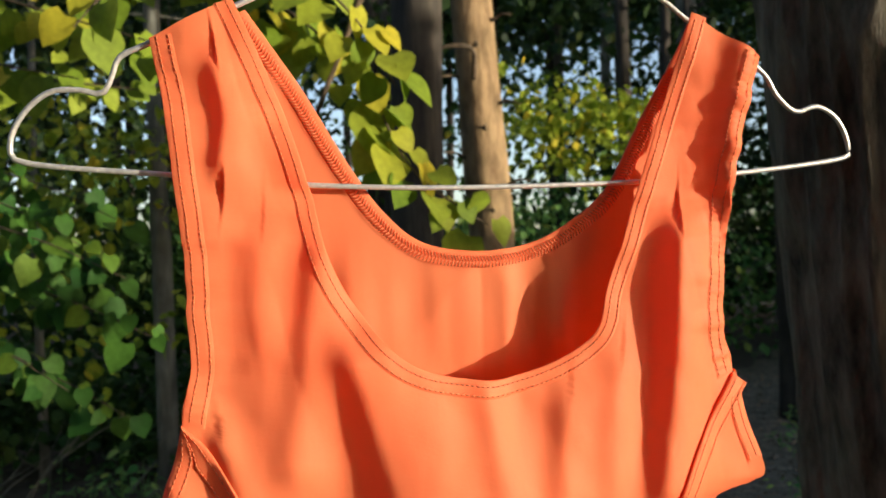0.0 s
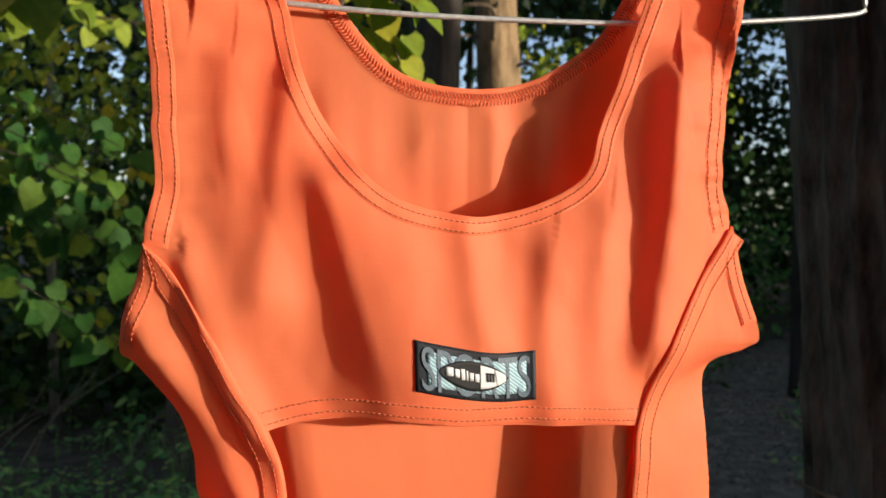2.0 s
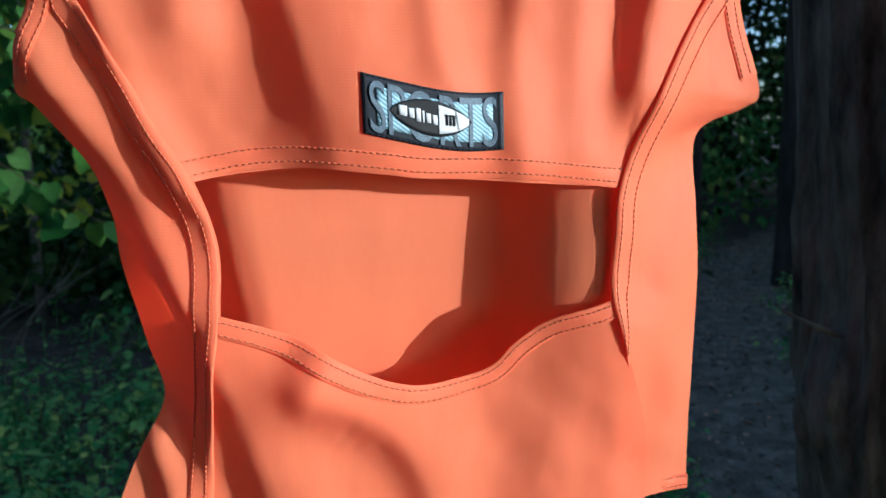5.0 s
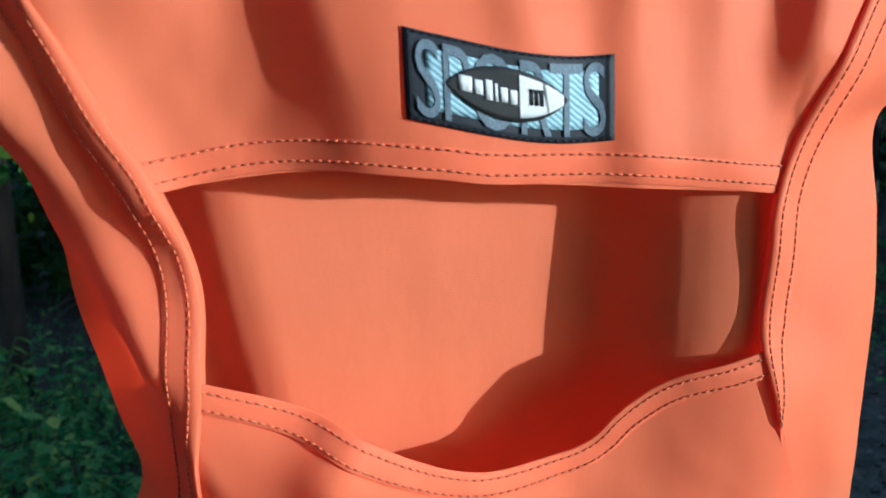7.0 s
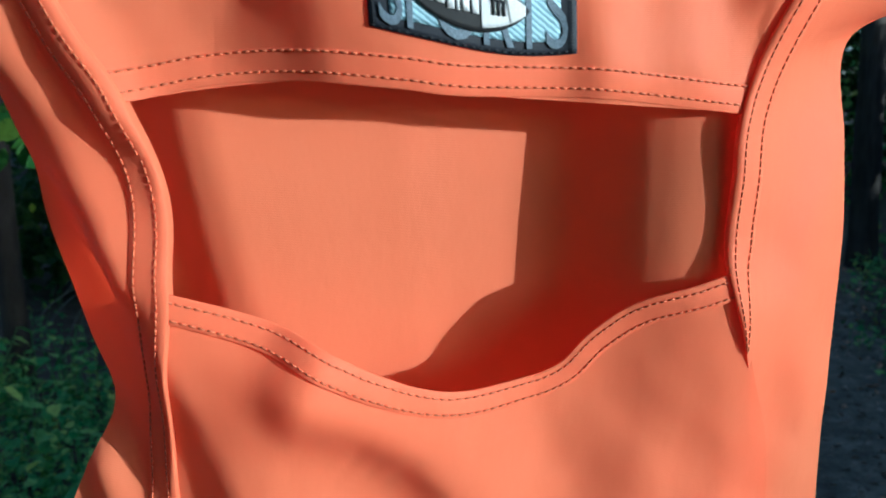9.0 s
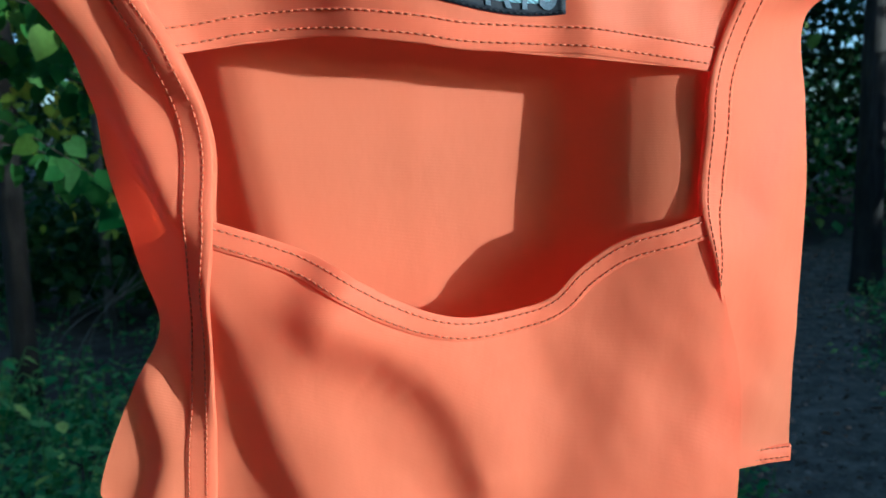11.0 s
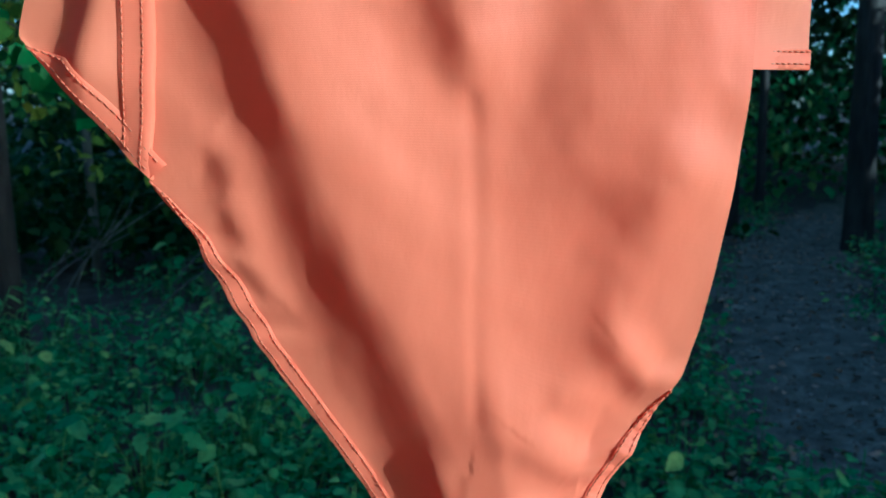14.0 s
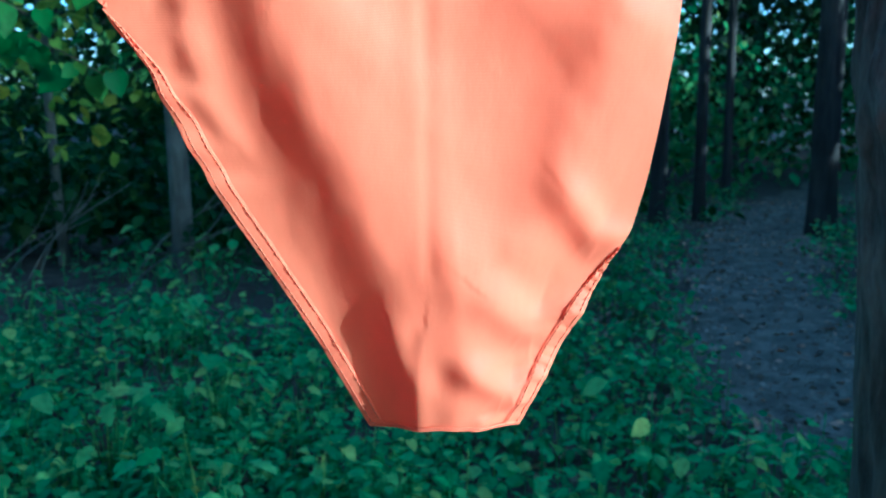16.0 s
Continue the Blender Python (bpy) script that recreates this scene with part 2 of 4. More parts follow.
def build_ground():
    u = np.linspace(-1, 1, 150)
    r = np.sign(u) * (np.abs(u) * 14 + np.abs(u) ** 6 * 500)
    gx, gy = np.meshgrid(r, r + 3)
    z = ground_height(gx, gy)
    verts = np.stack([gx, gy, z], -1).reshape(-1, 3)
    ob = new("ground", mesh_of("ground", verts, grid_faces(150, 150), SOIL))
    tagged(ob, "dark forest floor of soil and leaf litter", "ground", kind="structure")
    # trodden path, a shallow strip a little proud of the litter
    d = np.gradient(PATH_LINE, axis=0)
    d /= np.linalg.norm(d, axis=1)[:, None]
    side = np.stack([d[:, 1], -d[:, 0]], 1)
    verts = []
    for i, p in enumerate(PATH_LINE):
        for j in range(9):
            k = (j - 4) / 4
            q = p + side[i] * k * (0.5 + 0.10 * math.sin(i * 1.7 + k) + 0.05 * math.sin(i * 3.1))
            verts.append((q[0], q[1], ground_height(q[0], q[1]) + 0.012 - 0.02 * abs(k) ** 4))
    tagged(new("path", mesh_of("path", verts, grid_faces(130, 9), TRODDEN)), "bare trodden earth path through the wood", "path", kind="structure")


build_ground()


# ---- the leotard on its hanger ----
def plane(x, z):
    s = np.clip((1.34 - z) / 0.2, 0, 1)
    e = np.clip(1.16 - z, 0, None)
    return 0.424 + 0.22 * x + 0.035 * s * s * (3 - 2 * s) + 0.4 * e * e / (e + 0.03)


# folds of the cloth: a crest line, its height, and the widths of its shaded and sunny flanks at both ends
FOLDS = [
    ([(-0.040, 1.445), (-0.027, 1.40), (-0.016, 1.365), (-0.004, 1.33)], 0.018, 0.014, 0.020, 0.045, 0.045, 0.45),
    ([(0.124, 1.50), (0.121, 1.45), (0.117, 1.41), (0.113, 1.375)], 0.014, 0.009, 0.011, 0.022, 0.02),
    ([(0.163, 1.60), (0.154, 1.56), (0.152, 1.53)], 0.009, 0.010, 0.006, 0.012, 0.012),
    ([(-0.102, 1.584), (-0.099, 1.565), (-0.101, 1.545)], 0.007, 0.007, 0.007, 0.016, 0.014),
    ([(-0.058, 1.495), (-0.064, 1.45), (-0.070, 1.40)], 0.008, 0.010, 0.012, 0.016, 0.016),
    ([(-0.086, 1.50), (-0.088, 1.44), (-0.086, 1.39)], 0.005, 0.010, 0.012, 0.016, 0.016),
    ([(0.062, 1.415), (0.060, 1.38), (0.064, 1.345)], 0.007, 0.010, 0.012, 0.020, 0.018),
    ([(0.020, 1.43), (0.026, 1.40), (0.030, 1.38)], 0.004, 0.008, 0.010, 0.012, 0.012),
    ([(0.090, 1.43), (0.086, 1.39), (0.088, 1.35)], 0.005, 0.010, 0.012, 0.014, 0.014),
    ([(-0.072, 1.28), (-0.057, 1.237), (-0.037, 1.17), (-0.016, 1.10), (0.003, 1.055), (0.021, 1.005), (0.037, 0.93)], 0.0120, 0.0135, 0.031, 0.036, 0.052, 1.65),
    ([(-0.024, 1.246), (-0.004, 1.235), (0.011, 1.219), (0.0205, 1.198), (0.028, 1.175)], 0.0180, 0.019, 0.012, 0.030, 0.020, 0.50),
    ([(0.098, 1.268), (0.086, 1.22), (0.074, 1.165), (0.070, 1.13)], 0.0045, 0.020, 0.020, 0.020, 0.020),
    ([(0.116, 1.26), (0.112, 1.20), (0.104, 1.15), (0.098, 1.12)], 0.0045, 0.016, 0.020, 0.020, 0.020),
    ([(0.108, 1.12), (0.096, 1.08), (0.072, 1.03)], 0.005, 0.020, 0.016, 0.024, 0.020),
    ([(0.042, 1.02), (0.044, 0.98), (0.042, 0.93)], 0.005, 0.012, 0.012, 0.022, 0.020),
    ([(0.060, 0.998), (0.076, 0.984), (0.093, 0.988)], 0.0075, 0.011, 0.010, 0.014, 0.012),
    ([(-0.128, 1.385), (-0.105, 1.345), (-0.082, 1.30)], 0.009, 0.008, 0.010, 0.012, 0.010),
    ([(-0.104, 1.41), (-0.092, 1.37), (-0.076, 1.335)], 0.006, 0.006, 0.007, 0.009, 0.009),
    ([(-0.100, 1.215), (-0.094, 1.19), (-0.100, 1.165)], 0.007, 0.008, 0.008, 0.009, 0.009),
    ([(-0.112, 1.330), (-0.096, 1.312), (-0.080, 1.286)], 0.0040, 0.006, 0.006, 0.007, 0.007),
    ([(0.150, 1.32), (0.140, 1.27), (0.146, 1.20)], 0.003, 0.012, 0.012, 0.012, 0.012),
    ([(-0.080, 1.132), (-0.066, 1.137), (-0.059, 1.131), (-0.056, 1.118)], 0.0032, 0.0075, 0.0075, 0.009, 0.008),
    ([(-0.074, 1.111), (-0.062, 1.113), (-0.055, 1.101)], 0.0026, 0.0060, 0.0065, 0.0065, 0.0065),
    ([(-0.068, 1.093), (-0.058, 1.092), (-0.051, 1.080)], 0.0024, 0.0050, 0.0050, 0.006, 0.006),
    ([(0.052, 0.962), (0.066, 0.952), (0.080, 0.958)], 0.0065, 0.008, 0.008, 0.008, 0.008),
    ([(0.012, 0.985), (0.020, 0.955), (0.020, 0.930)], 0.003, 0.006, 0.006, 0.008, 0.008),
    ([(0.092, 1.045), (0.102, 1.032), (0.110, 1.029)], 0.006, 0.009, 0.009, 0.010, 0.010),
    ([(0.028, 1.150), (0.029, 1.12), (0.029, 1.078), (0.0285, 1.02)], -0.0007, 0.0030, 0.0030, 0.0035, 0.0035),
    ([(0.0262, 0.985), (0.0240, 0.96), (0.0225, 0.932)], 0.0014, 0.0045, 0.0050, 0.008, 0.008),
    ([(0.070, 0.945), (0.062, 0.940), (0.054, 0.936)], 0.0035, 0.004, 0.004, 0.006, 0.006),
]


LATTICE = np.random.default_rng(77).uniform(-1, 1, (64, 64))


def uneven(a, b):
    """Smooth random values between -1 and 1."""
    i, j = np.floor(a).astype(int), np.floor(b).astype(int)
    u, v = a - i, b - j
    u, v = u * u * u * (u * (u * 6 - 15) + 10), v * v * v * (v * (v * 6 - 15) + 10)

    def at(p, q):
        return LATTICE[p % 64, q % 64]
    return (at(i, j) * (1 - u) + at(i + 1, j) * u) * (1 - v) + (at(i, j + 1) * (1 - u) + at(i + 1, j + 1) * u) * v


PUCKERS = []


def fold_height(x, z):
    """How far the cloth stands out towards the viewer."""
    h = np.zeros_like(x)
    for line, amp, l0, l1, r0, r1, *last in FOLDS:
        best = np.full(x.shape, 9.0)
        val = np.zeros_like(x)
        line = spline(line, 10)
        n = len(line) - 1
        for i in range(n):
            a, b = line[i], line[i + 1]
            d = b - a
            long = math.hypot(*d)
            d = d / long
            px, pz = x - a[0], z - a[1]
            t = np.clip(px * d[0] + pz * d[1], 0, long)
            over = np.where((i == 0) & (px * d[0] + pz * d[1] < 0), px * d[0] + pz * d[1], 0) + np.where((i == n - 1) & (px * d[0] + pz * d[1] > long), px * d[0] + pz * d[1] - long, 0)
            across = px * (-d[1]) + pz * d[0]          # to the right of a line that runs down
            near = np.hypot(px - t * d[0], pz - t * d[1])
            k = (i + t / long) / n
            w = np.where(across > 0, r0 + (r1 - r0) * k, l0 + (l1 - l0) * k)
            v = amp * (1 + (last[0] - 1) * k if last else 1) * np.exp(-(across / w) ** 2 - (over / np.clip(1.5 * w, 0.006, 0.018)) ** 2)
            val = np.where(near < best, v, val)
            best = np.minimum(best, near)
        h += val
    h += 0.012 * np.exp(-((x - 0.025) / 0.06) ** 2 - ((z - 1.362) / 0.045) ** 2)
    low = np.clip((1.215 - z) / 0.05, 0, 1) * np.clip((z - 0.985) / 0.06, 0, 1)
    h += 0.005 * np.exp(-((x - 0.110) / 0.048) ** 2) * low * low * (3 - 2 * low)
    # faint uneven creases, mostly running down
    h += (0.0009 + 0.0009 * np.clip((z - 1.34) / 0.04, 0, 1)) * uneven(x * 26, z * 7) + 0.0005 * uneven(x * 60 + 5, z * 26 + 3) + 0.0002 * uneven(x * 120 + 8, z * 80)
    h += (0.0015 * uneven(x * 52 + 2, z * 10 + 7) + 0.0014 * np.abs(uneven(x * 44 + z * 8, z * 13 + 3))) * np.clip((z - 1.36) / 0.05, 0, 1) + 0.0008 * uneven((x + z) * 42, (x - z) * 13 + 9)
    # puckers along the bound edges
    for edge, reach, amp, fine in PUCKERS:
        zs, xs = np.array([p[1] for p in edge])[::-1], np.array([p[0] for p in edge])[::-1]
        d = np.abs(x - np.interp(z, zs, xs))
        inside = 1 / (1 + np.exp((z - zs[-1]) / 0.004)) / (1 + np.exp((zs[0] - z) / 0.004))
        h += amp * uneven(z * fine, x * 18 + fine) * np.exp(-(d / reach) ** 2) * inside
    return h


def front_y(x, z):
    return plane(x, z) - fold_height(x, z)


def loft(a, b, nv, nu, lift=0.0, sag=None, surface=front_y, ease=False, depth=None):
    """Cloth between two edge lines of (x, z, depth)."""
    a, b = (p if isinstance(p, np.ndarray) else spline(p, nv) for p in (a, b))
    s = np.linspace(0, 1, nu)[None, :, None]
    p = a[:, None] * (1 - s) + b[:, None] * s
    x, z, dy = p[..., 0], p[..., 1].copy(), p[..., 2]
    if ease:
        k = 1 - (1 - s[..., 0]) ** 2
        dy = a[:, None, 2] * (1 - k) + b[:, None, 2] * k
    if sag is not None:
        z += sag(s[..., 0], np.linspace(0, 1, nv)[:, None])
    if depth:
        dy = depth(x, z, dy)
    y = surface(x, z) + dy - lift
    return np.stack([x, y, z], -1)


def flat3(points, depth=0.0):
    return [(*p, depth) if len(p) == 2 else p for p in points]


def cloth(name, grid, mat, parent, label="", thick=0.0007):
    nv, nu = grid.shape[:2]
    ob = part(name, (grid.reshape(-1, 3), grid_faces(nv, nu), mat), parent, label)
    if thick:
        m = ob.modifiers.new("thickness", "SOLIDIFY")
        m.thickness, m.offset = thick, 0.0
    return ob


def band(edge, inward, width, n, lift, surface=front_y, gather=0.0, seed=0, ends=None, taper=(0, 0), foot=0.1):
    """A bound edge: a rounded strip along an edge line, turned towards the inward line."""
    e, q = spline(edge, n), spline(inward, n)
    d = q[:, :2] - e[:, :2]
    t = np.gradient(e[:, :2], axis=0)
    nrm = np.stack([-t[:, 1], t[:, 0]], 1)
    nrm /= np.linalg.norm(nrm, axis=1)[:, None]
    nrm *= np.sign((nrm * d).sum(1))[:, None]
    gap = np.linalg.norm(d, axis=1)
    if ends:
        k = np.clip(1 - np.arange(n) / (0.06 * n), 0, 1)[:, None]
        if ends[0]:
            nrm = nrm * (1 - k) + np.array(ends[0]) * k
        if ends[1]:
            nrm = nrm * (1 - k[::-1]) + np.array(ends[1]) * k[::-1]
    prof = [(-0.0005, -1.2), (-0.0005, 0.5), (-0.0001, 0.95), (width * 0.25, 0.85 + 0.15 * foot), (width * 0.5, 1.0 + 0.25 * (1 - foot)), (width * 0.75, 0.85 + 0.15 * foot), (width * 0.97, 0.6 + 0.4 * foot), (width, foot)]
    rows = []
    wob = np.array([noise.noise(Vector((i * 0.55, seed, edge[0][0] * 50))) for i in range(n)]) * gather * 1.6
    i = np.arange(n) / n
    slim = np.ones(n)
    if taper[0]:
        slim *= np.clip(i / taper[0], 0.02, 1)
    if taper[1]:
        slim *= np.clip((1 - i) / taper[1], 0.02, 1)
    for off, h in prof:
        off = off * slim
        x, z = e[:, 0] + nrm[:, 0] * off, e[:, 1] + nrm[:, 1] * off
        dy = e[:, 2] + (q[:, 2] - e[:, 2]) * np.clip(off / gap, 0, 1)
        rows.append(np.stack([x, surface(x, z) + dy - lift * h - wob * (0.3 + h), z], 1))
    return np.stack(rows, 1), e, nrm, (q[:, 2] - e[:, 2]) / np.maximum(gap, 0.012), slim


def stitches(e, nrm, off, lift, slope=0.0, surface=front_y, pitch=0.0026, length=0.0019, r=0.00030, slim=1.0):
    """A row of short thread stitches beside an edge."""
    off = off * slim
    line = np.stack([e[:, 0] + nrm[:, 0] * off, e[:, 1] + nrm[:, 1] * off, e[:, 2] + slope * off], 1)
    s = np.r_[0, np.cumsum(np.linalg.norm(np.diff(line[:, :2], axis=0), axis=1))]
    k = np.arange(int(s[-1] / pitch)) * pitch
    w = k[:, None] + np.array((0.0, 0.5, 1.0))[None] * length
    x, z, dy = (np.interp(w, s, line[:, c]) for c in range(3))
    y = surface(x, z) + dy - lift - r * 0.45 * np.array((0.1, 1.0, 0.1))[None]
    return [tube(q, r, 4) for q in np.stack([x, y, z], -1)]


L_OUT = [(-0.134, 1.602), (-0.128, 1.567), (-0.125, 1.54), (-0.121, 1.501), (-0.120, 1.472), (-0.119, 1.448), (-0.1235, 1.420)]
L_SEAM = [(-0.1235, 1.420), (-0.112, 1.408), (-0.094, 1.379), (-0.083, 1.357), (-0.071, 1.336)]
L_NECK = [(-0.0975, 1.6215), (-0.088, 1.600), (-0.080, 1.580), (-0.070, 1.552), (-0.064, 1.530), (-0.057, 1.503), (-0.046, 1.477), (-0.027, 1.453), (-0.008, 1.440), (0.020, 1.434)]
R_OUT = [(0.172, 1.599), (0.159, 1.554), (0.153, 1.524), (0.149, 1.484), (0.148, 1.454), (0.154, 1.429)]
R_SEAM = [(0.154, 1.429), (0.133, 1.396), (0.117, 1.361), (0.107, 1.331)]
R_NECK = [(0.136, 1.6225), (0.121, 1.578), (0.104, 1.530), (0.093, 1.498), (0.085, 1.477), (0.081, 1.460), (0.073, 1.450), (0.055, 1.4405), (0.035, 1.435), (0.020, 1.434)]
MID = [(0.020, 1.434), (0.020, 1.40), (0.021, 1.37), (0.022, 1.337)]
L_SIDE = [(-0.064, 1.308), (-0.063, 1.281), (-0.069, 1.248), (-0.074, 1.215), (-0.081, 1.151), (-0.085, 1.124)]
R_SIDE = [(0.106, 1.309), (0.106, 1.282), (0.113, 1.258), (0.119, 1.235, 0.004), (0.124, 1.20, 0.012), (0.133, 1.163, 0.014)]
L_FLANK = [(-0.124, 1.421, 0.001), (-0.129, 1.401, 0.007), (-0.138, 1.373, 0.012), (-0.131, 1.364, 0.015), (-0.112, 1.334, 0.024), (-0.1105, 1.300, 0.029), (-0.1035, 1.262, 0.026), (-0.0975, 1.236, 0.020), (-0.1125, 1.204, 0.012), (-0.122, 1.176, 0.006), (-0.1195, 1.169, 0.003)]
R_FLANK = [(0.156, 1.431, 0.001), (0.163, 1.405, 0.004), (0.1755, 1.374, 0.010), (0.169, 1.366, 0.014), (0.150, 1.354, 0.026), (0.150, 1.32, 0.024), (0.155, 1.28, 0.022), (0.158, 1.22, 0.020), (0.161, 1.163, 0.018)]
FRONT_L = [(-0.063, 1.281), (-0.069, 1.248), (-0.074, 1.215), (-0.081, 1.151), (-0.086, 1.123), (-0.076, 1.106), (-0.070, 1.088), (-0.057, 1.052), (-0.040, 1.016), (-0.0225, 0.978), (-0.003, 0.931)]
FRONT_R = [(0.108, 1.279), (0.119, 1.243), (0.1285, 1.212), (0.1320, 1.168), (0.1300, 1.112), (0.1255, 1.060), (0.1225, 1.043), (0.120, 1.033), (0.1155, 1.024), (0.106, 1.004), (0.090, 0.970), (0.0715, 0.929)]
B_NECK_L = [(-0.094, 1.619, 0.010), (-0.080, 1.598, 0.016), (-0.069, 1.581, 0.022), (-0.047, 1.543, 0.022), (-0.030, 1.519, 0.022), (-0.010, 1.503, 0.022), (0.020, 1.498, 0.022)]
B_NECK_R = [(0.138, 1.621, 0.010), (0.131, 1.604, 0.016), (0.112, 1.570, 0.022), (0.091, 1.532, 0.021), (0.071, 1.514, 0.022), (0.048, 1.502, 0.022), (0.020, 1.498, 0.022)]
B_DOWN = [(0.020, 1.498, 0.022), (0.020, 1.40, 0.036), (0.022, 1.30, 0.040), (0.026, 1.20, 0.042), (0.032, 1.05, 0.03), (0.035, 0.930, 0.003)]
B_OUT_L = [(-0.131, 1.600, 0.010), (-0.122, 1.54, 0.016), (-0.116, 1.46, 0.022), (-0.122, 1.385, 0.026), (-0.108, 1.325, 0.035), (-0.105, 1.27, 0.036), (-0.098, 1.215, 0.034), (-0.090, 1.15, 0.024), (-0.050, 1.055, 0.018), (-0.001, 0.932, 0.003)]
B_OUT_R = [(0.169, 1.598, 0.010), (0.152, 1.53, 0.016), (0.145, 1.46, 0.022), (0.158, 1.385, 0.024), (0.148, 1.345, 0.030), (0.150, 1.30, 0.028), (0.150, 1.24, 0.026), (0.124, 1.16, 0.022), (0.102, 1.05, 0.018), (0.069, 0.931, 0.003)]


PUCKERS += [(L_OUT, 0.020, 0.0016, 110.0), (R_OUT, 0.017, 0.0030, 120.0), (L_NECK[2:7], 0.016, 0.0022, 95.0), (R_NECK[1:6], 0.014, 0.0020, 110.0),
            (FRONT_L[5:8], 0.016, 0.0016, 110.0), (FRONT_L[7:], 0.010, 0.0006, 90.0), (FRONT_R[8:], 0.024, 0.0020, 130.0), (L_SEAM, 0.016, 0.0008, 80.0)]


def back_y(x, z):
    h = 0.0065 * uneven(x * 66 + 9, z * 6) * np.exp(-((z - 1.455) / 0.035) ** 2) + 0.0016 * uneven(x * 22 + 3, z * 8)
    return plane(x, z) - h


BACK_X = (-0.125, -0.100, -0.086, -0.080, -0.069, -0.058, 0.000, 0.036, 0.046, 0.055, 0.064, 0.077, 0.089, 0.101, 0.110, 0.125, 0.150)
BACK_D = (0.030, 0.034, 0.036, 0.034, 0.0225, 0.0190, 0.026, 0.0345, 0.0355, 0.033, 0.0235, 0.0098, 0.0040, 0.0012, 0.005, 0.016, 0.029)


def back_depth(x, z, dy):
    """Inside the cut-out the back panel bulges forward on one side and tucks up to the other seam."""
    k = np.clip((z - 1.13) / 0.08, 0, 1) * np.clip((1.43 - z) / 0.07, 0, 1)
    k = k * k * (3 - 2 * k)
    fine = np.linspace(-0.14, 0.17, 311)
    d = np.interp(fine, BACK_X, BACK_D)
    d = np.convolve(np.pad(d, 4, mode="edge"), np.ones(9) / 9, mode="valid")
    lean = 0.14 * (1.33 - z) * np.clip(-x / 0.05, 0, 1)
    return dy * (1 - k) + np.interp(x - lean, fine, d) * k


def build_leotard():
    suit = thing("leotard", (0.02, 0.44, 0.93), "bright orange stretch leotard hanging on a wire hanger", "leotard")

    def hem_sag(s, v):
        return 0.0045 * np.sin(math.pi * s) * v ** 6

    def halves(name, out_l, out_r, in_l, in_r, down, n1, n2, sag=None, surface=front_y, depth=None, nu=70):
        """A panel in two halves that run down beside an opening and join below it."""
        mid = spline(down, n2)[1:]
        left = loft(out_l, np.vstack([spline(in_l, n1), mid]), n1 + n2 - 1, nu, sag=sag, surface=surface, ease=True, depth=depth)
        right = loft(out_r, np.vstack([spline(in_r, n1), mid]), n1 + n2 - 1, nu, surface=surface, ease=True, depth=depth)[:, ::-1]
        verts, faces = joined([(g.reshape(-1, 3).tolist(), grid_faces(n1 + n2 - 1, nu)) for g in (left, right)])
        ob = part(name, (verts, faces, CLOTH), suit)
        bm = bmesh.new()
        bm.from_mesh(ob.data)
        bmesh.ops.remove_doubles(bm, verts=bm.verts, dist=2e-5)
        bm.to_mesh(ob.data)
        bm.free()

    halves("chest_panel", flat3(L_OUT + L_SEAM[1:]), flat3(R_OUT + R_SEAM[1:]), flat3(L_NECK), flat3(R_NECK), flat3(MID), 150, 60, hem_sag)
    cloth("side_panel", loft(flat3(L_SEAM + L_SIDE), L_FLANK, 190, 44, 0.0016), CLOTH, suit, thick=0)
    cloth("side_panel", loft(flat3(R_SEAM + R_SIDE), R_FLANK, 190, 44, 0.0016), CLOTH, suit, thick=0)

    def vee(s, v):
        curve = spline([(0, 0), (0.10, -0.0065), (0.22, -0.0155), (0.33, -0.0275), (0.42, -0.0350), (0.50, -0.0378), (0.60, -0.036), (0.67, -0.032), (0.73, -0.021), (0.82, -0.010), (0.93, -0.004), (1, 0)], 120)
        return np.interp(s, curve[:, 0], curve[:, 1]) * (1 - v) ** 2.2 + 0.004 * np.sin(math.pi * s) * v ** 10

    cloth("lower_front_panel", loft(flat3(FRONT_L), flat3(FRONT_R), 240, 130, -0.0006, vee), CLOTH, suit, thick=0)
    halves("back_panel", B_OUT_L, B_OUT_R, B_NECK_L, B_NECK_R, B_DOWN, 80, 130, surface=back_y, depth=back_depth, nu=100)

    def bound(name, edge, inward, width, lift, rows, surface=front_y, gather=0.0, n=150, label="", ends=None, taper=(0, 0), foot=0.1):
        g, e, nrm, slope, slim = band(edge, inward, width, n, lift, surface, gather, ends=ends, taper=taper, foot=foot)
        ob = cloth(name, g, CLOTH, suit, label, 0)
        bits = []
        for off in rows:
            bits += stitches(e, nrm, off, lift * 1.0 + 0.0001, slope, surface, slim=slim)
        v, f = joined(bits)
        part("stitching", (v, f, THREAD), ob)
        return ob, e, nrm

    centre = [(0.020, 1.60, 0), (0.020, 1.50, 0), (0.020, 1.40, 0)]
    low = [(-0.1, 1.40, 0), (0.02, 1.38, 0), (0.12, 1.40, 0)]
    bound("armhole_binding", flat3(L_OUT), centre, 0.0100, 0.0004, (0.0030, 0.0085), gather=0.00015)
    bound("armhole_binding", flat3(R_OUT), centre, 0.0100, 0.0004, (0.0030, 0.0085), gather=0.00035)
    neck = L_NECK[:-1] + R_NECK[::-1]
    bound("neck_binding", flat3(neck), [(-0.135, 1.60, 0), (-0.11, 1.48, 0), (0.02, 1.38, 0), (0.14, 1.48, 0), (0.172, 1.60, 0)], 0.0085, 0.0004, (0.0025, 0.0072), gather=0.0001, n=240)
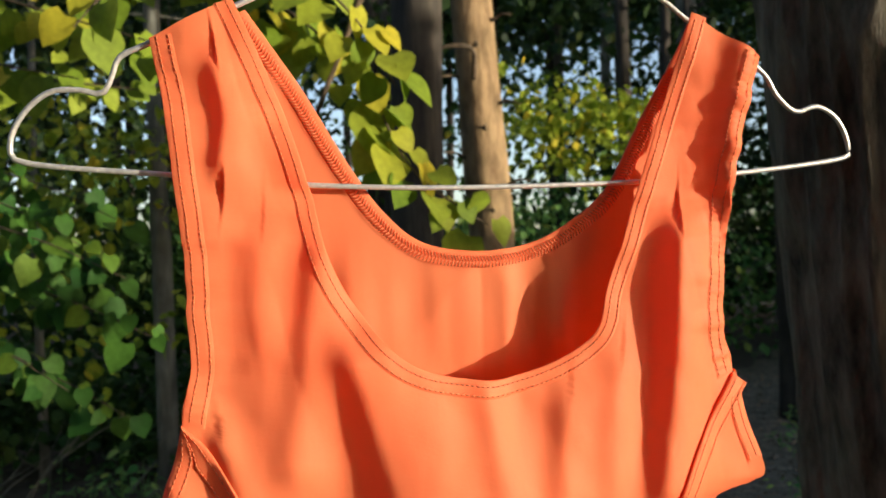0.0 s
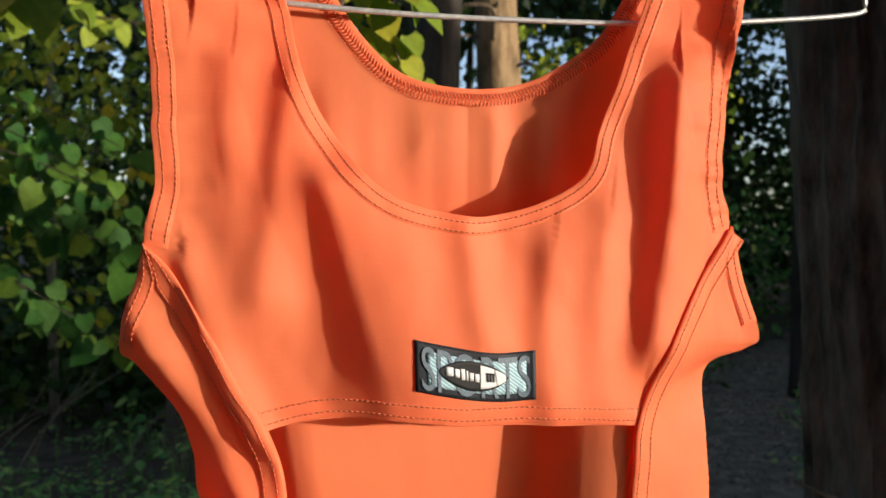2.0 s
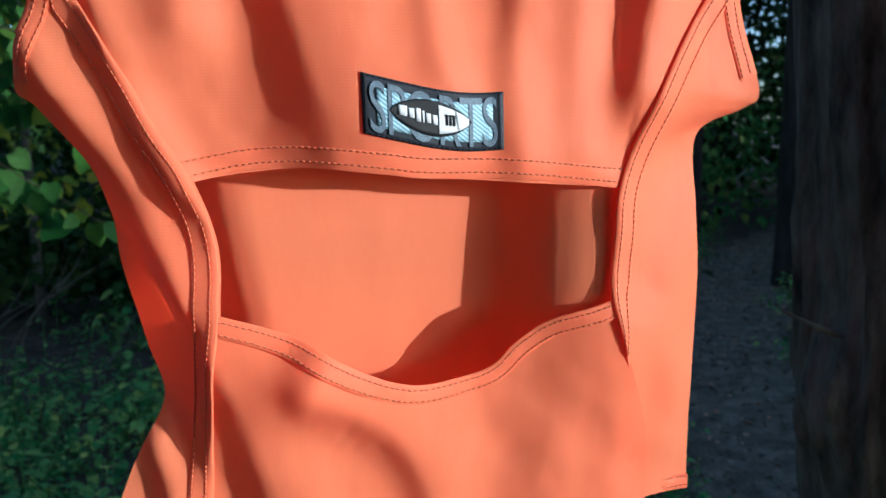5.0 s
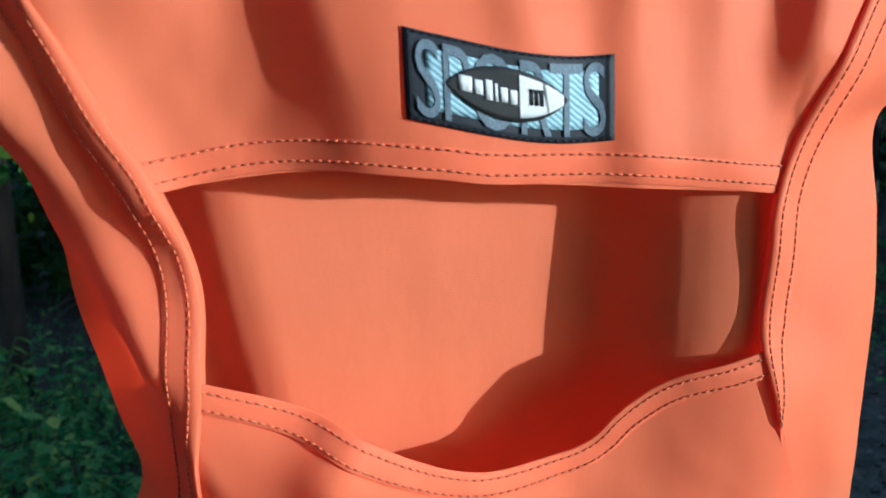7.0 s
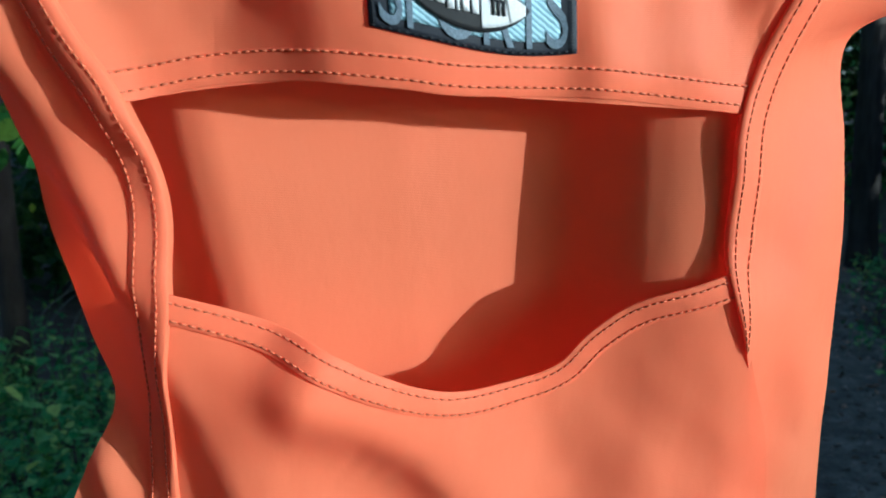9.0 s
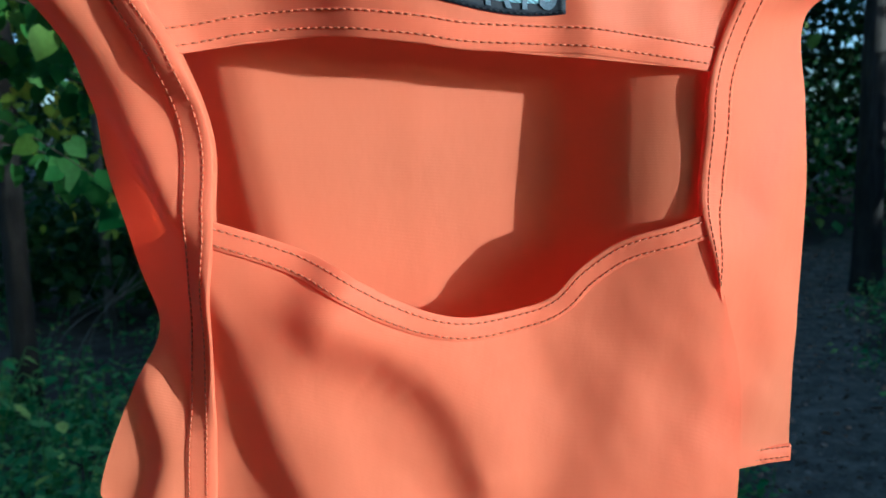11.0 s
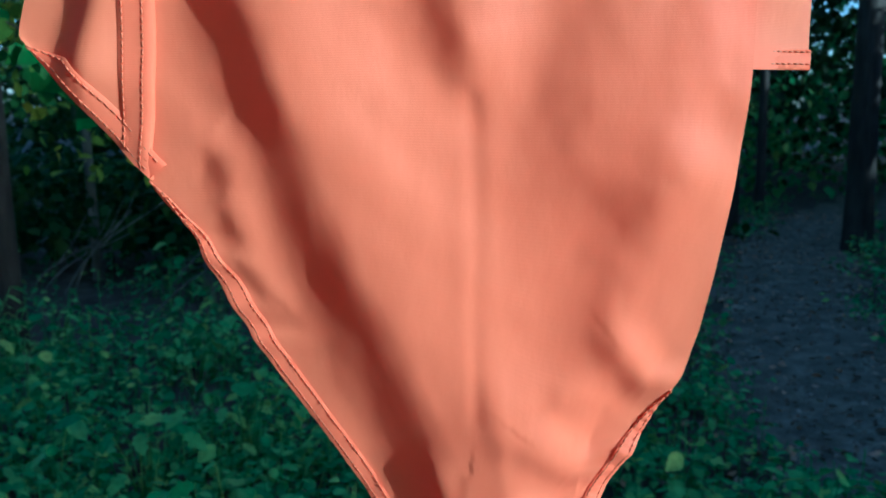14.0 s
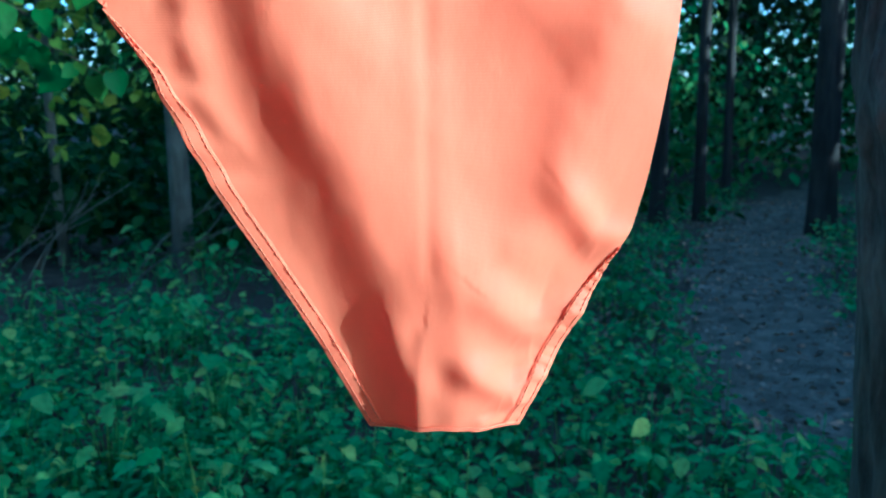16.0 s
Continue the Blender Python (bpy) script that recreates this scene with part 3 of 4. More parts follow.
    bound("side_seam", flat3(L_SEAM + L_SIDE), L_FLANK, 0.0105, 0.0022, (0.0028, 0.0090), n=200, foot=0.7, ends=(None, (-0.78, 1.0)), taper=(0.06, 0))
    bound("side_seam", spline(flat3(R_SEAM + R_SIDE), 200)[:136], spline(R_FLANK, 200)[:136], 0.0105, 0.0022, (0.0028, 0.0090), n=150, foot=0.7, taper=(0, 0.2))
    for seam, flank in ((L_SEAM + L_SIDE, L_FLANK), (R_SEAM + R_SIDE, R_FLANK)):
        edge, inner = spline(flank, 100)[:19], spline(flat3(seam), 100)[:19]
        bound("armhole_binding", edge, inner, 0.0085, 0.0019, (0.0030, 0.0075), n=50, foot=0.9, taper=(0.3, 0))
    bound("hip_hem", [(-0.1195, 1.169, 0.003), (-0.102, 1.1465, 0.0015), (-0.085, 1.124, 0)], [(-0.116, 1.190, 0.005), (-0.098, 1.168, 0.0025), (-0.080, 1.146, 0)], 0.0085, 0.0021, (0.0018, 0.0070), n=60, foot=0.7, taper=(0.2, 0))
    bound("hip_hem", flat3([(0.161, 1.1635), (0.133, 1.1635)], 0.0155), flat3([(0.16, 1.2), (0.13, 1.2)], 0.017), 0.0075, 0.0012, (0.0018, 0.0065), n=40)
    bound("bib_hem", flat3([(-0.0712, 1.336), (-0.049, 1.3405), (-0.025, 1.3415), (0.005, 1.339), (0.022, 1.337), (0.06, 1.336), (0.107, 1.331)]), low, 0.0085, 0.0003, (0.0022, 0.0078), n=130, ends=((-0.50, 0.95), (0.33, 1.0)))
    xs = np.linspace(0, 1, 26)
    top = [(-0.063 + 0.171 * s, 1.281 - 0.002 * s + float(vee(np.array([s]), np.array([0.0]))[0]), -0.0006) for s in xs]
    bound("lower_panel_hem", top, [(-0.06, 1.20, 0), (0.11, 1.20, 0)], 0.0085, 0.0003, (0.0018, 0.0072), n=170)
    bound("leg_binding", flat3(FRONT_L[4:]), [(0.0, 1.13, 0), (0.03, 0.96, 0)], 0.0075, 0.0004, (0.0018, 0.0064), gather=0.0004, n=130, taper=(0.22, 0))
    bound("leg_binding", flat3(FRONT_R[8:]), [(0.06, 1.02, 0), (0.03, 0.95, 0)], 0.0085, 0.0004, (0.0018, 0.0072), gather=0.0007, n=70, taper=(0.35, 0))
    # crotch edge and back neck with its overlocked tape
    bound("crotch_seam", flat3([(-0.003, 0.931), (0.015, 0.9325), (0.034, 0.934), (0.054, 0.9325), (0.0715, 0.929)]), [(0.0, 0.97, 0), (0.06, 0.97, 0)], 0.002, 0.001, (), n=40)
    bneck = B_NECK_L[:-1] + B_NECK_R[::-1]
    ob, e, nrm = bound("back_neck_tape", bneck, [(-0.1, 1.45, 0.024), (0.02, 1.40, 0.036), (0.14, 1.45, 0.024)], 0.0085, 0.0012, (), back_y, n=240)
    s = np.r_[0, np.cumsum(np.linalg.norm(np.diff(e[:, :2], axis=0), axis=1))]
    bits = []
    for k in range(int(s[-1] / 0.0017)):
        w = k * 0.0017
        for lo, hi, lean in ((0.0022, 0.0050, 0.0011), (0.0052, 0.0082, -0.0011)):
            pts = []
            for off, dw in ((lo, 0), ((lo + hi) / 2, lean / 2), (hi, lean)):
                x, z, dy = (float(np.interp(w + dw, s, c)) for c in (e[:, 0] + nrm[:, 0] * off, e[:, 1] + nrm[:, 1] * off, e[:, 2]))
                pts.append((x, float(back_y(np.array([x]), np.array([z]))[0]) + dy - 0.0015, z))
            bits.append(tube(pts, 0.00032, 4))
    v, f = joined(bits)
    part("overlock_stitching", (v, f, THREAD), ob)
    build_label(suit)


def build_label(suit):
    """Woven patch sewn on the bib, laid over the cloth."""
    o, ex, ez = np.array((-0.0035, 1.3785)), np.array((0.0562, -0.0068)), np.array((0.0008, -0.0235))

    def on_cloth(u, v, lift):
        x, z = o[0] + ex[0] * u + ez[0] * v, o[1] + ex[1] * u + ez[1] * v
        z = z - 0.0027 * np.sin(math.pi * np.clip(u, 0, 1) ** 0.9) + 0.0006 * np.sin(2 * math.pi * u)
        return np.stack([x, front_y(x, z) - 0.0005 - lift, z], -1)

    def sheet(u0, u1, v0, v1, lift, nu=28, nv=12):
        u, v = np.meshgrid(np.linspace(u0, u1, nu), np.linspace(v0, v1, nv))
        return on_cloth(u, v, lift)

    g = sheet(0, 1, 0, 1, 0)
    patch = cloth("woven_patch", g, NAVY, suit, "navy and pale blue woven label", 0.0005)
    cloth("pale_field", sheet(0.10, 0.92, 0.17, 0.84, 0.0005, 26, 10), PALE, patch, "", 0.0002)
    rim = np.array([(0, 0, 0), (1, 0, 0), (1, 1, 0), (0, 1, 0), (0, 0, 0)], float)
    bits = []
    for a, b in zip(rim[:-1], rim[1:]):
        for k in range(26):
            q = a + (b - a) * (k + 0.2) / 26 + (0.5 - (a + b) / 2) * 0.05
            q2 = a + (b - a) * (k + 0.75) / 26 + (0.5 - (a + b) / 2) * 0.05
            bits.append(tube([on_cloth(np.array(q[0]), np.array(q[1]), 0.0006), on_cloth(np.array(q2[0]), np.array(q2[1]), 0.0006)], 0.0002, 4))
    part("stitching", (*joined(bits), BLACK), patch)

    def letters(text, u0, u1, v0, v1, lift, mat, name, spread):
        cu = bpy.data.curves.new("text", "FONT")
        cu.body = text
        cu.resolution_u = 4
        cu.space_character = spread
        ob = bpy.data.objects.new("text", cu)
        scene.collection.objects.link(ob)
        me = bpy.data.meshes.new_from_object(ob.evaluated_get(bpy.context.evaluated_depsgraph_get()))
        bpy.data.objects.remove(ob)
        bm = bmesh.new()
        bm.from_mesh(me)
        bmesh.ops.triangulate(bm, faces=bm.faces)
        bmesh.ops.subdivide_edges(bm, edges=[e for e in bm.edges if e.calc_length() > 0.2], cuts=2, use_grid_fill=False)
        co = np.array([v.co[:] for v in bm.verts])
        lo, hi = co.min(0), co.max(0)
        u = u0 + (u1 - u0) * (co[:, 0] - lo[0]) / (hi[0] - lo[0])
        v = v1 + (v0 - v1) * (co[:, 1] - lo[1]) / (hi[1] - lo[1])
        w = on_cloth(u, v, lift)
        for k, vert in enumerate(bm.verts):
            vert.co = w[k]
        me2 = bpy.data.meshes.new(name)
        bm.to_mesh(me2)
        bm.free()
        me2.materials.append(mat)
        ob = part(name, me2, patch)
        m = ob.modifiers.new("thickness", "SOLIDIFY")
        m.thickness, m.offset = 0.0002, 0.0
        return ob

    letters("SPORTS", 0.055, 0.955, 0.08, 0.93, 0.0009, GREY, "word", 0.92)

    def lens(u0, u1, grow, lift, mat, name):
        nu = 40
        u = np.linspace(u0, u1, nu)
        half = (0.30 * np.clip(1 - ((u - 0.48) / 0.285) ** 2, 0, None) ** 0.8) * grow
        s = np.linspace(-1, 1, 9)[:, None]
        return cloth(name, on_cloth(np.repeat(u[None], 9, 0), 0.50 + s * half[None], lift), mat, patch, "", 0.0002)

    lens(0.195, 0.765, 1.0, 0.0013, BLACK, "black_emblem")
    lens(0.53, 0.745, 0.82, 0.0016, WHITE, "emblem_tip")
    # unlettered name: pale bars of its size
    for k, (a, b, tall) in enumerate(((0.25, 0.31, 0.17), (0.32, 0.36, 0.16), (0.37, 0.405, 0.22), (0.415, 0.43, 0.2), (0.44, 0.475, 0.16), (0.485, 0.52, 0.16))):
        v0 = 0.47 + 0.01 * k
        cloth("pale_bar", sheet(a, b, v0 - tall / 2, v0 + tall / 2, 0.0017, 4, 3), WHITE, patch, "", 0.0002)
    for a in (0.585, 0.61, 0.635):
        cloth("dark_bar", sheet(a, a + 0.012, 0.42, 0.58, 0.0021, 3, 3), BLACK, patch, "", 0.0002)
    cloth("dark_bar", sheet(0.58, 0.65, 0.40, 0.43, 0.0021, 5, 3), BLACK, patch, "", 0.0002)


def build_hanger():
    half = [(0.020, 1.668), (0.045, 1.662), (0.090, 1.643), (0.119, 1.632), (0.137, 1.6195), (0.177, 1.595), (0.188, 1.581), (0.200, 1.572), (0.213, 1.575), (0.226, 1.568), (0.2335, 1.553), (0.227, 1.5455)]
    bar = [(0.16, 1.5375), (0.104, 1.5335), (0.008, 1.5315), (-0.066, 1.5335), (-0.130, 1.539), (-0.190, 1.5445)]
    left = [(-0.1985, 1.552), (-0.193, 1.566), (-0.181, 1.577), (-0.168, 1.5785), (-0.158, 1.577), (-0.153, 1.585), (-0.149, 1.594), (-0.136, 1.6005), (-0.097, 1.6195), (-0.040, 1.648), (0.000, 1.664), (0.020, 1.668)]
    line = spline(half + bar + left, 260)
    pts = [(x, float(plane(x, np.array(1.6))) + 0.006 + 0.006 * float(np.clip((1.60 - z) / 0.05, 0, 1)), z) for x, z in line]
    hanger = thing("wire_hanger", (0.02, 0.434, 1.53), "thin galvanised wire clothes hanger hooked over a branch", "hanger")
    part("frame", (*tube(pts, 0.0014, 8), WIRE), hanger)
    k = np.linspace(0, 1, 60)
    cx, cy = 0.020, 0.434
    twist = [(cx + 0.0018 * math.cos(w * 30), cy + 0.0018 * math.sin(w * 30), 1.664 + 0.032 * w) for w in k]
    part("twisted_neck", (*tube(twist, 0.0013, 6), WIRE), hanger)
    hook = spline([(cx, cy, 1.690), (cx, cy, 1.712), (cx + 0.017, cy, 1.728), (cx + 0.021, cy, 1.748), (cx, cy, 1.768), (cx - 0.021, cy, 1.748), (cx - 0.020, cy, 1.735)], 50)
    part("hook", (*tube(hook, 0.0014, 8), WIRE), hanger)


build_leotard()
build_hanger()


# ---- trees ----
def trunk_mesh(name, x, y, r, height, lean, mat, sides=20, rough=0.06, seed=0, flare=0.35, wob=0.02):
    """A tapered, uneven trunk with a root flare, in world places."""
    rng = random.Random(seed)
    ph = [rng.uniform(0, 6.28) for _ in range(6)]
    n = max(14, int(height / 0.18))
    verts, faces = [], []
    for i in range(n):
        h = height * (i / (n - 1)) ** 1.2
        rad = r * (1 - 0.5 * h / height) * (1 + flare * math.exp(-h / 0.18))
        cx = x + lean[0] * h + wob * math.sin(h * 0.9 + ph[0])
        cy = y + lean[1] * h + wob * math.sin(h * 0.7 + ph[1])
        for k in range(sides):
            w = 2 * math.pi * k / sides
            q = rad * (1 + rough * (math.sin(3 * w + ph[2] + h) + 0.6 * math.sin(7 * w + ph[3] - 2 * h) + 0.5 * math.sin(11 * w + ph[4] + 5 * h)))
            verts.append((cx + q * math.cos(w), cy + q * math.sin(w), h - 0.08))
    for i in range(n - 1):
        for k in range(sides):
            k2 = (k + 1) % sides
            faces.append((i * sides + k, i * sides + k2, (i + 1) * sides + k2, (i + 1) * sides + k))
    return verts, faces, mat


def leaf_outline(length, width, kind):
    """A leaf in its own plane: stalk end at 0, tip at +y, folded along the midrib and drooping."""
    if kind == "heart":
        rows = [(0.0, 0.10), (0.02, 0.62), (0.16, 0.95), (0.36, 1.0), (0.58, 0.80), (0.78, 0.46), (0.92, 0.16), (1.0, 0.0)]
    elif kind == "oval":
        rows = [(0.0, 0.04), (0.12, 0.5), (0.35, 0.95), (0.55, 1.0), (0.78, 0.62), (1.0, 0.0)]
    elif kind == "lobed":
        rows = [(0.0, 0.08), (0.14, 0.72), (0.24, 0.46), (0.42, 1.0), (0.53, 0.58), (0.72, 0.66), (0.82, 0.34), (1.0, 0.0)]
    else:
        rows = [(0.0, 0.05), (0.3, 0.9), (0.65, 0.8), (1.0, 0.0)]
    verts, faces = [], []
    for t, w in rows:
        droop = -0.18 * t * t * length
        half = w * width / 2
        notch = 0.10 * length if (kind == "heart" and t == 0.02) else 0.0
        verts += [(-half, t * length - notch, droop + 0.16 * half), (0, t * length, droop), (half, t * length - notch, droop + 0.16 * half)]
    for i in range(len(rows) - 1):
        a = i * 3
        faces += [(a, a + 1, a + 4, a + 3), (a + 1, a + 2, a + 5, a + 4)]
    return verts, faces


def scatter_leaves(name, places, kind, size, mat, seed, flat=0.5, jitter=0.5):
    """Many small leaves in one mesh, round the given places."""
    rng = np.random.default_rng(seed)
    v0, f0 = leaf_outline(1.0, 0.8, kind)
    v0 = np.array(v0)
    n = len(places)
    yaw = rng.uniform(0, 2 * math.pi, n)
    tip = rng.normal(-0.5, jitter, n)
    roll = rng.normal(0, flat, n)
    s = size * rng.uniform(0.6, 1.3, n)
    verts = np.empty((n, len(v0), 3))
    cy, sy, cp, sp, cr, sr = np.cos(yaw), np.sin(yaw), np.cos(tip), np.sin(tip), np.cos(roll), np.sin(roll)
    x, y, z = (v0[:, k][None] * s[:, None] for k in range(3))
    x, z = x * cr[:, None] + z * sr[:, None], -x * sr[:, None] + z * cr[:, None]
    y, z = y * cp[:, None] - z * sp[:, None], y * sp[:, None] + z * cp[:, None]
    x, y = x * cy[:, None] - y * sy[:, None], x * sy[:, None] + y * cy[:, None]
    verts = np.stack([x, y, z], -1) + np.array(places)[:, None]
    k = len(v0)
    f0 = np.array(f0)
    faces = (f0[None] + (np.arange(n) * k)[:, None, None]).reshape(-1, 4)
    return verts.reshape(-1, 3).tolist(), [tuple(q) for q in faces.tolist()], mat


def cloud(rng, centre, spread, n, clumps):
    """Places in uneven clumps."""
    c = rng.normal(0, 1, (clumps, 3)) * np.array(spread) * 0.75 + np.array(centre)
    pick = rng.integers(0, clumps, n)
    return c[pick] + rng.normal(0, 1, (n, 3)) * np.array(spread) * 0.22


def tree(name, x, y, r, height, mat, label, lean=(0, 0), seed=0, crown=None, leaf=LEAF_DARK, n=0, size=0.09, limbs=0, group="trees of the wood"):
    t = thing(name, (x, y, 0), label, "tree", group)
    trunk = part("trunk", trunk_mesh("trunk", x, y, r, height, lean, mat, seed=seed), t)
    rng = np.random.default_rng(seed + 50)
    for k in range(limbs):
        h = height * (0.35 + 0.5 * k / max(1, limbs))
        w = rng.uniform(0, 6.28)
        out = rng.uniform(0.8, 1.8)
        p0 = np.array((x + lean[0] * h, y + lean[1] * h, h))
        p1 = p0 + out * np.array((math.cos(w), math.sin(w), 0.25))
        path = spline([p0, (p0 + p1) / 2 + (0, 0, 0.1), p1], 10)
        part("limb", (*tube(path, np.linspace(r * 0.35, 0.008, 10), 7), mat), t)
    if crown:
        places = cloud(rng, *crown, n, max(6, n // 160))
        places = places[places[:, 2] > 0.4]
        part("crown", scatter_leaves("crown", places, "small", size, leaf, seed), t)
    return t


def big_trunk():
    x, y, r = 0.592, 0.880, 0.122
    t = thing("tree", (x, y, 0), "large forest tree with grey furrowed bark", "tree", "trees of the wood")
    zs = np.concatenate([np.linspace(-0.08, 0.75, 24, endpoint=False), np.linspace(0.75, 2.15, 130, endpoint=False), np.linspace(2.15, 6.0, 30)])
    sides = 130
    w, c = np.meshgrid(np.linspace(0, 2 * math.pi, sides, endpoint=False), zs)
    ring = 64 / (2 * math.pi)
    # long ridges broken into plates by cross cracks, and a knobbly burr low on the shady side
    sway = 0.6 * uneven(w * ring / 8, c * 3.0)
    ridge = 1 - np.abs(uneven(w * ring * 0.5 + sway, c * 5.0)) * 2.2
    plate = uneven(w * ring + 3, c * 16.0)
    d = 0.0085 * np.clip(ridge, -0.6, 1) + 0.0028 * plate + 0.004 * np.sin(3 * w + c)
    d += 0.026 * np.exp(-((c - 1.10) / 0.06) ** 2 - ((w - 3.5) / 0.40) ** 2) * (1 + 0.5 * plate)
    rad = r * (1 - 0.35 * np.clip(c, 0, 6) / 6) + d
    v = np.stack([x - 0.080 * c + rad * np.cos(w), y + rad * np.sin(w), c], -1).reshape(-1, 3)
    n = len(zs)
    f = [(i * sides + k, i * sides + (k + 1) % sides, (i + 1) * sides + (k + 1) % sides, (i + 1) * sides + k) for i in range(n - 1) for k in range(sides)]
    part("trunk", (v, f, BARK_GREY), t)
    twig = spline([(x - 0.195, y - 0.050, 1.165), (x - 0.225, y - 0.055, 1.176), (x - 0.255, y - 0.055, 1.190)], 12)
    part("dead_twig", (*tube(twig, np.linspace(0.004, 0.0015, 12), 6), BARK_PALE), t, "short pale broken twig")
    limb = spline([(x - 0.22, y, 2.25), (0.25, 0.70, 1.96), (0.02, 0.434, 1.766 - 0.0155), (-0.35, 0.05, 1.74)], 30)
    part("limb", (*tube(limb, np.linspace(0.03, 0.011, 30), 10), BARK_GREY), t, "bough that carries the hanger")


def leaf_set(kind, mats, sizes):
    out = []
    for m in mats:
        for s in sizes:
            v, f = leaf_outline(s, s * 0.92, kind)
            out.append(mesh_of("leaf", v, f, m))
    return out


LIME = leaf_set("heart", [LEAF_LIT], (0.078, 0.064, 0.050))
DIM = leaf_set("heart", [LEAF_SHADED], (0.062, 0.050, 0.038))


def spray(parent, line, r0, meshes, every, seed, side=0.06, face=(0.5, -1.0, 0.5)):
    """A leafy twig: a tapered stem with stalked leaves set alternately, hanging with their faces to the light."""
    rng = random.Random(seed)
    path = spline(line, 40)
    part("twig", (*tube(path, np.linspace(r0, r0 * 0.25, 40), 6), TWIG), parent)
    s = np.r_[0, np.cumsum(np.linalg.norm(np.diff(path, axis=0), axis=1))]
    n = int(s[-1] / every)
    for k in range(n):
        w = (k + rng.uniform(0.2, 0.9)) * every
        p = np.array([np.interp(w, s, path[:, c]) for c in range(3)])
        sgn = 1 if k % 2 else -1
        off = Vector((sgn * side * rng.uniform(0.3, 1.2), rng.uniform(-0.5, 0.5) * side, rng.uniform(-0.9, 0.45) * side))
        nrm = Vector((face[0] + rng.gauss(0, 0.5), face[1] + rng.gauss(0, 0.45), face[2] + rng.gauss(0, 0.4))).normalized()
        tip = (off.normalized() * 0.7 + Vector((rng.gauss(0, 0.35), rng.gauss(0, 0.2), -0.9)))
        tip = (tip - nrm * tip.dot(nrm)).normalized()
        right = tip.cross(nrm)
        m = Matrix((right, tip, nrm)).transposed().to_4x4()
        m.translation = Vector(p) + off * 0.6
        m = m @ Matrix.Scale(rng.uniform(0.7, 1.15), 4)
        ob = new("leaf", rng.choice(meshes))
        ob.parent = parent
        ob.matrix_parent_inverse = Matrix.Translation(-Vector(parent.location))
        ob.matrix_basis = m


def near_branches():
    b = thing("lime_branch", (-1.48, 2.02, 2.2), "sunlit lime branch, its heart-shaped leaves coloured bright yellow-green for sun", "branch", "leafy branches")
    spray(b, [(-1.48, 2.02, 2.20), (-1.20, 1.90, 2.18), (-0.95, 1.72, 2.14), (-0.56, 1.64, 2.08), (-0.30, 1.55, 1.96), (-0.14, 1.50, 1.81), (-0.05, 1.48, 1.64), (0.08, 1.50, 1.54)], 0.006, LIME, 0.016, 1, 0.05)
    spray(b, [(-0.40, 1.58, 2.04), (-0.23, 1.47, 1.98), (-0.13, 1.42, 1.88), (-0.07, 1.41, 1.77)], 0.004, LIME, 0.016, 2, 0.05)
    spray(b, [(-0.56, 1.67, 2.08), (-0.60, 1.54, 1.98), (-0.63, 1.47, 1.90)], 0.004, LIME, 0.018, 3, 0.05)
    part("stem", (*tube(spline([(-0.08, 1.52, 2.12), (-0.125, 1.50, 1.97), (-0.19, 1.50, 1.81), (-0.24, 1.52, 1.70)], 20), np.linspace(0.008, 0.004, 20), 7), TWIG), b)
    b2 = thing("lime_branch", (-1.3, 1.9, 2.1), "sunlit lime branch, its heart-shaped leaves coloured bright yellow-green for sun", "branch", "leafy branches")
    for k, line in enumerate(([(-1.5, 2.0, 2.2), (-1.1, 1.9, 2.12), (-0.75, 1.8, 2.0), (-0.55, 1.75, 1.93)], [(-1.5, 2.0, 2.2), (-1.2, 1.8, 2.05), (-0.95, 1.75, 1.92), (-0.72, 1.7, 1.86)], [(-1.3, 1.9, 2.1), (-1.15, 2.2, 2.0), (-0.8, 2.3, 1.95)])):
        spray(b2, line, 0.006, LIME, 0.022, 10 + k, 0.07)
    b3 = thing("lime_bush", (-1.35, 2.0, 0), "leafy lime sapling, its heart-shaped leaves coloured darker for shade", "bush", "leafy branches")
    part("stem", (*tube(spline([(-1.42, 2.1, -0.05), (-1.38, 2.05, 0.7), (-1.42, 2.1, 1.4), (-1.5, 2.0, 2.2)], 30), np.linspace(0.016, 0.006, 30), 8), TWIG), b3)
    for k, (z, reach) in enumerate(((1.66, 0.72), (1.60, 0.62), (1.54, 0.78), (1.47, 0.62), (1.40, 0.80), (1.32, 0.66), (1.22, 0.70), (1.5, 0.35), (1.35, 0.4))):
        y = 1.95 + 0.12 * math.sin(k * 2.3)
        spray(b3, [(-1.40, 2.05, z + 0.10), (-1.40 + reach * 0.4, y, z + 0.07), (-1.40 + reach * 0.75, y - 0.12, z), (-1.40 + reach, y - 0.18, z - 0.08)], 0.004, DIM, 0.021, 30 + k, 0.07)


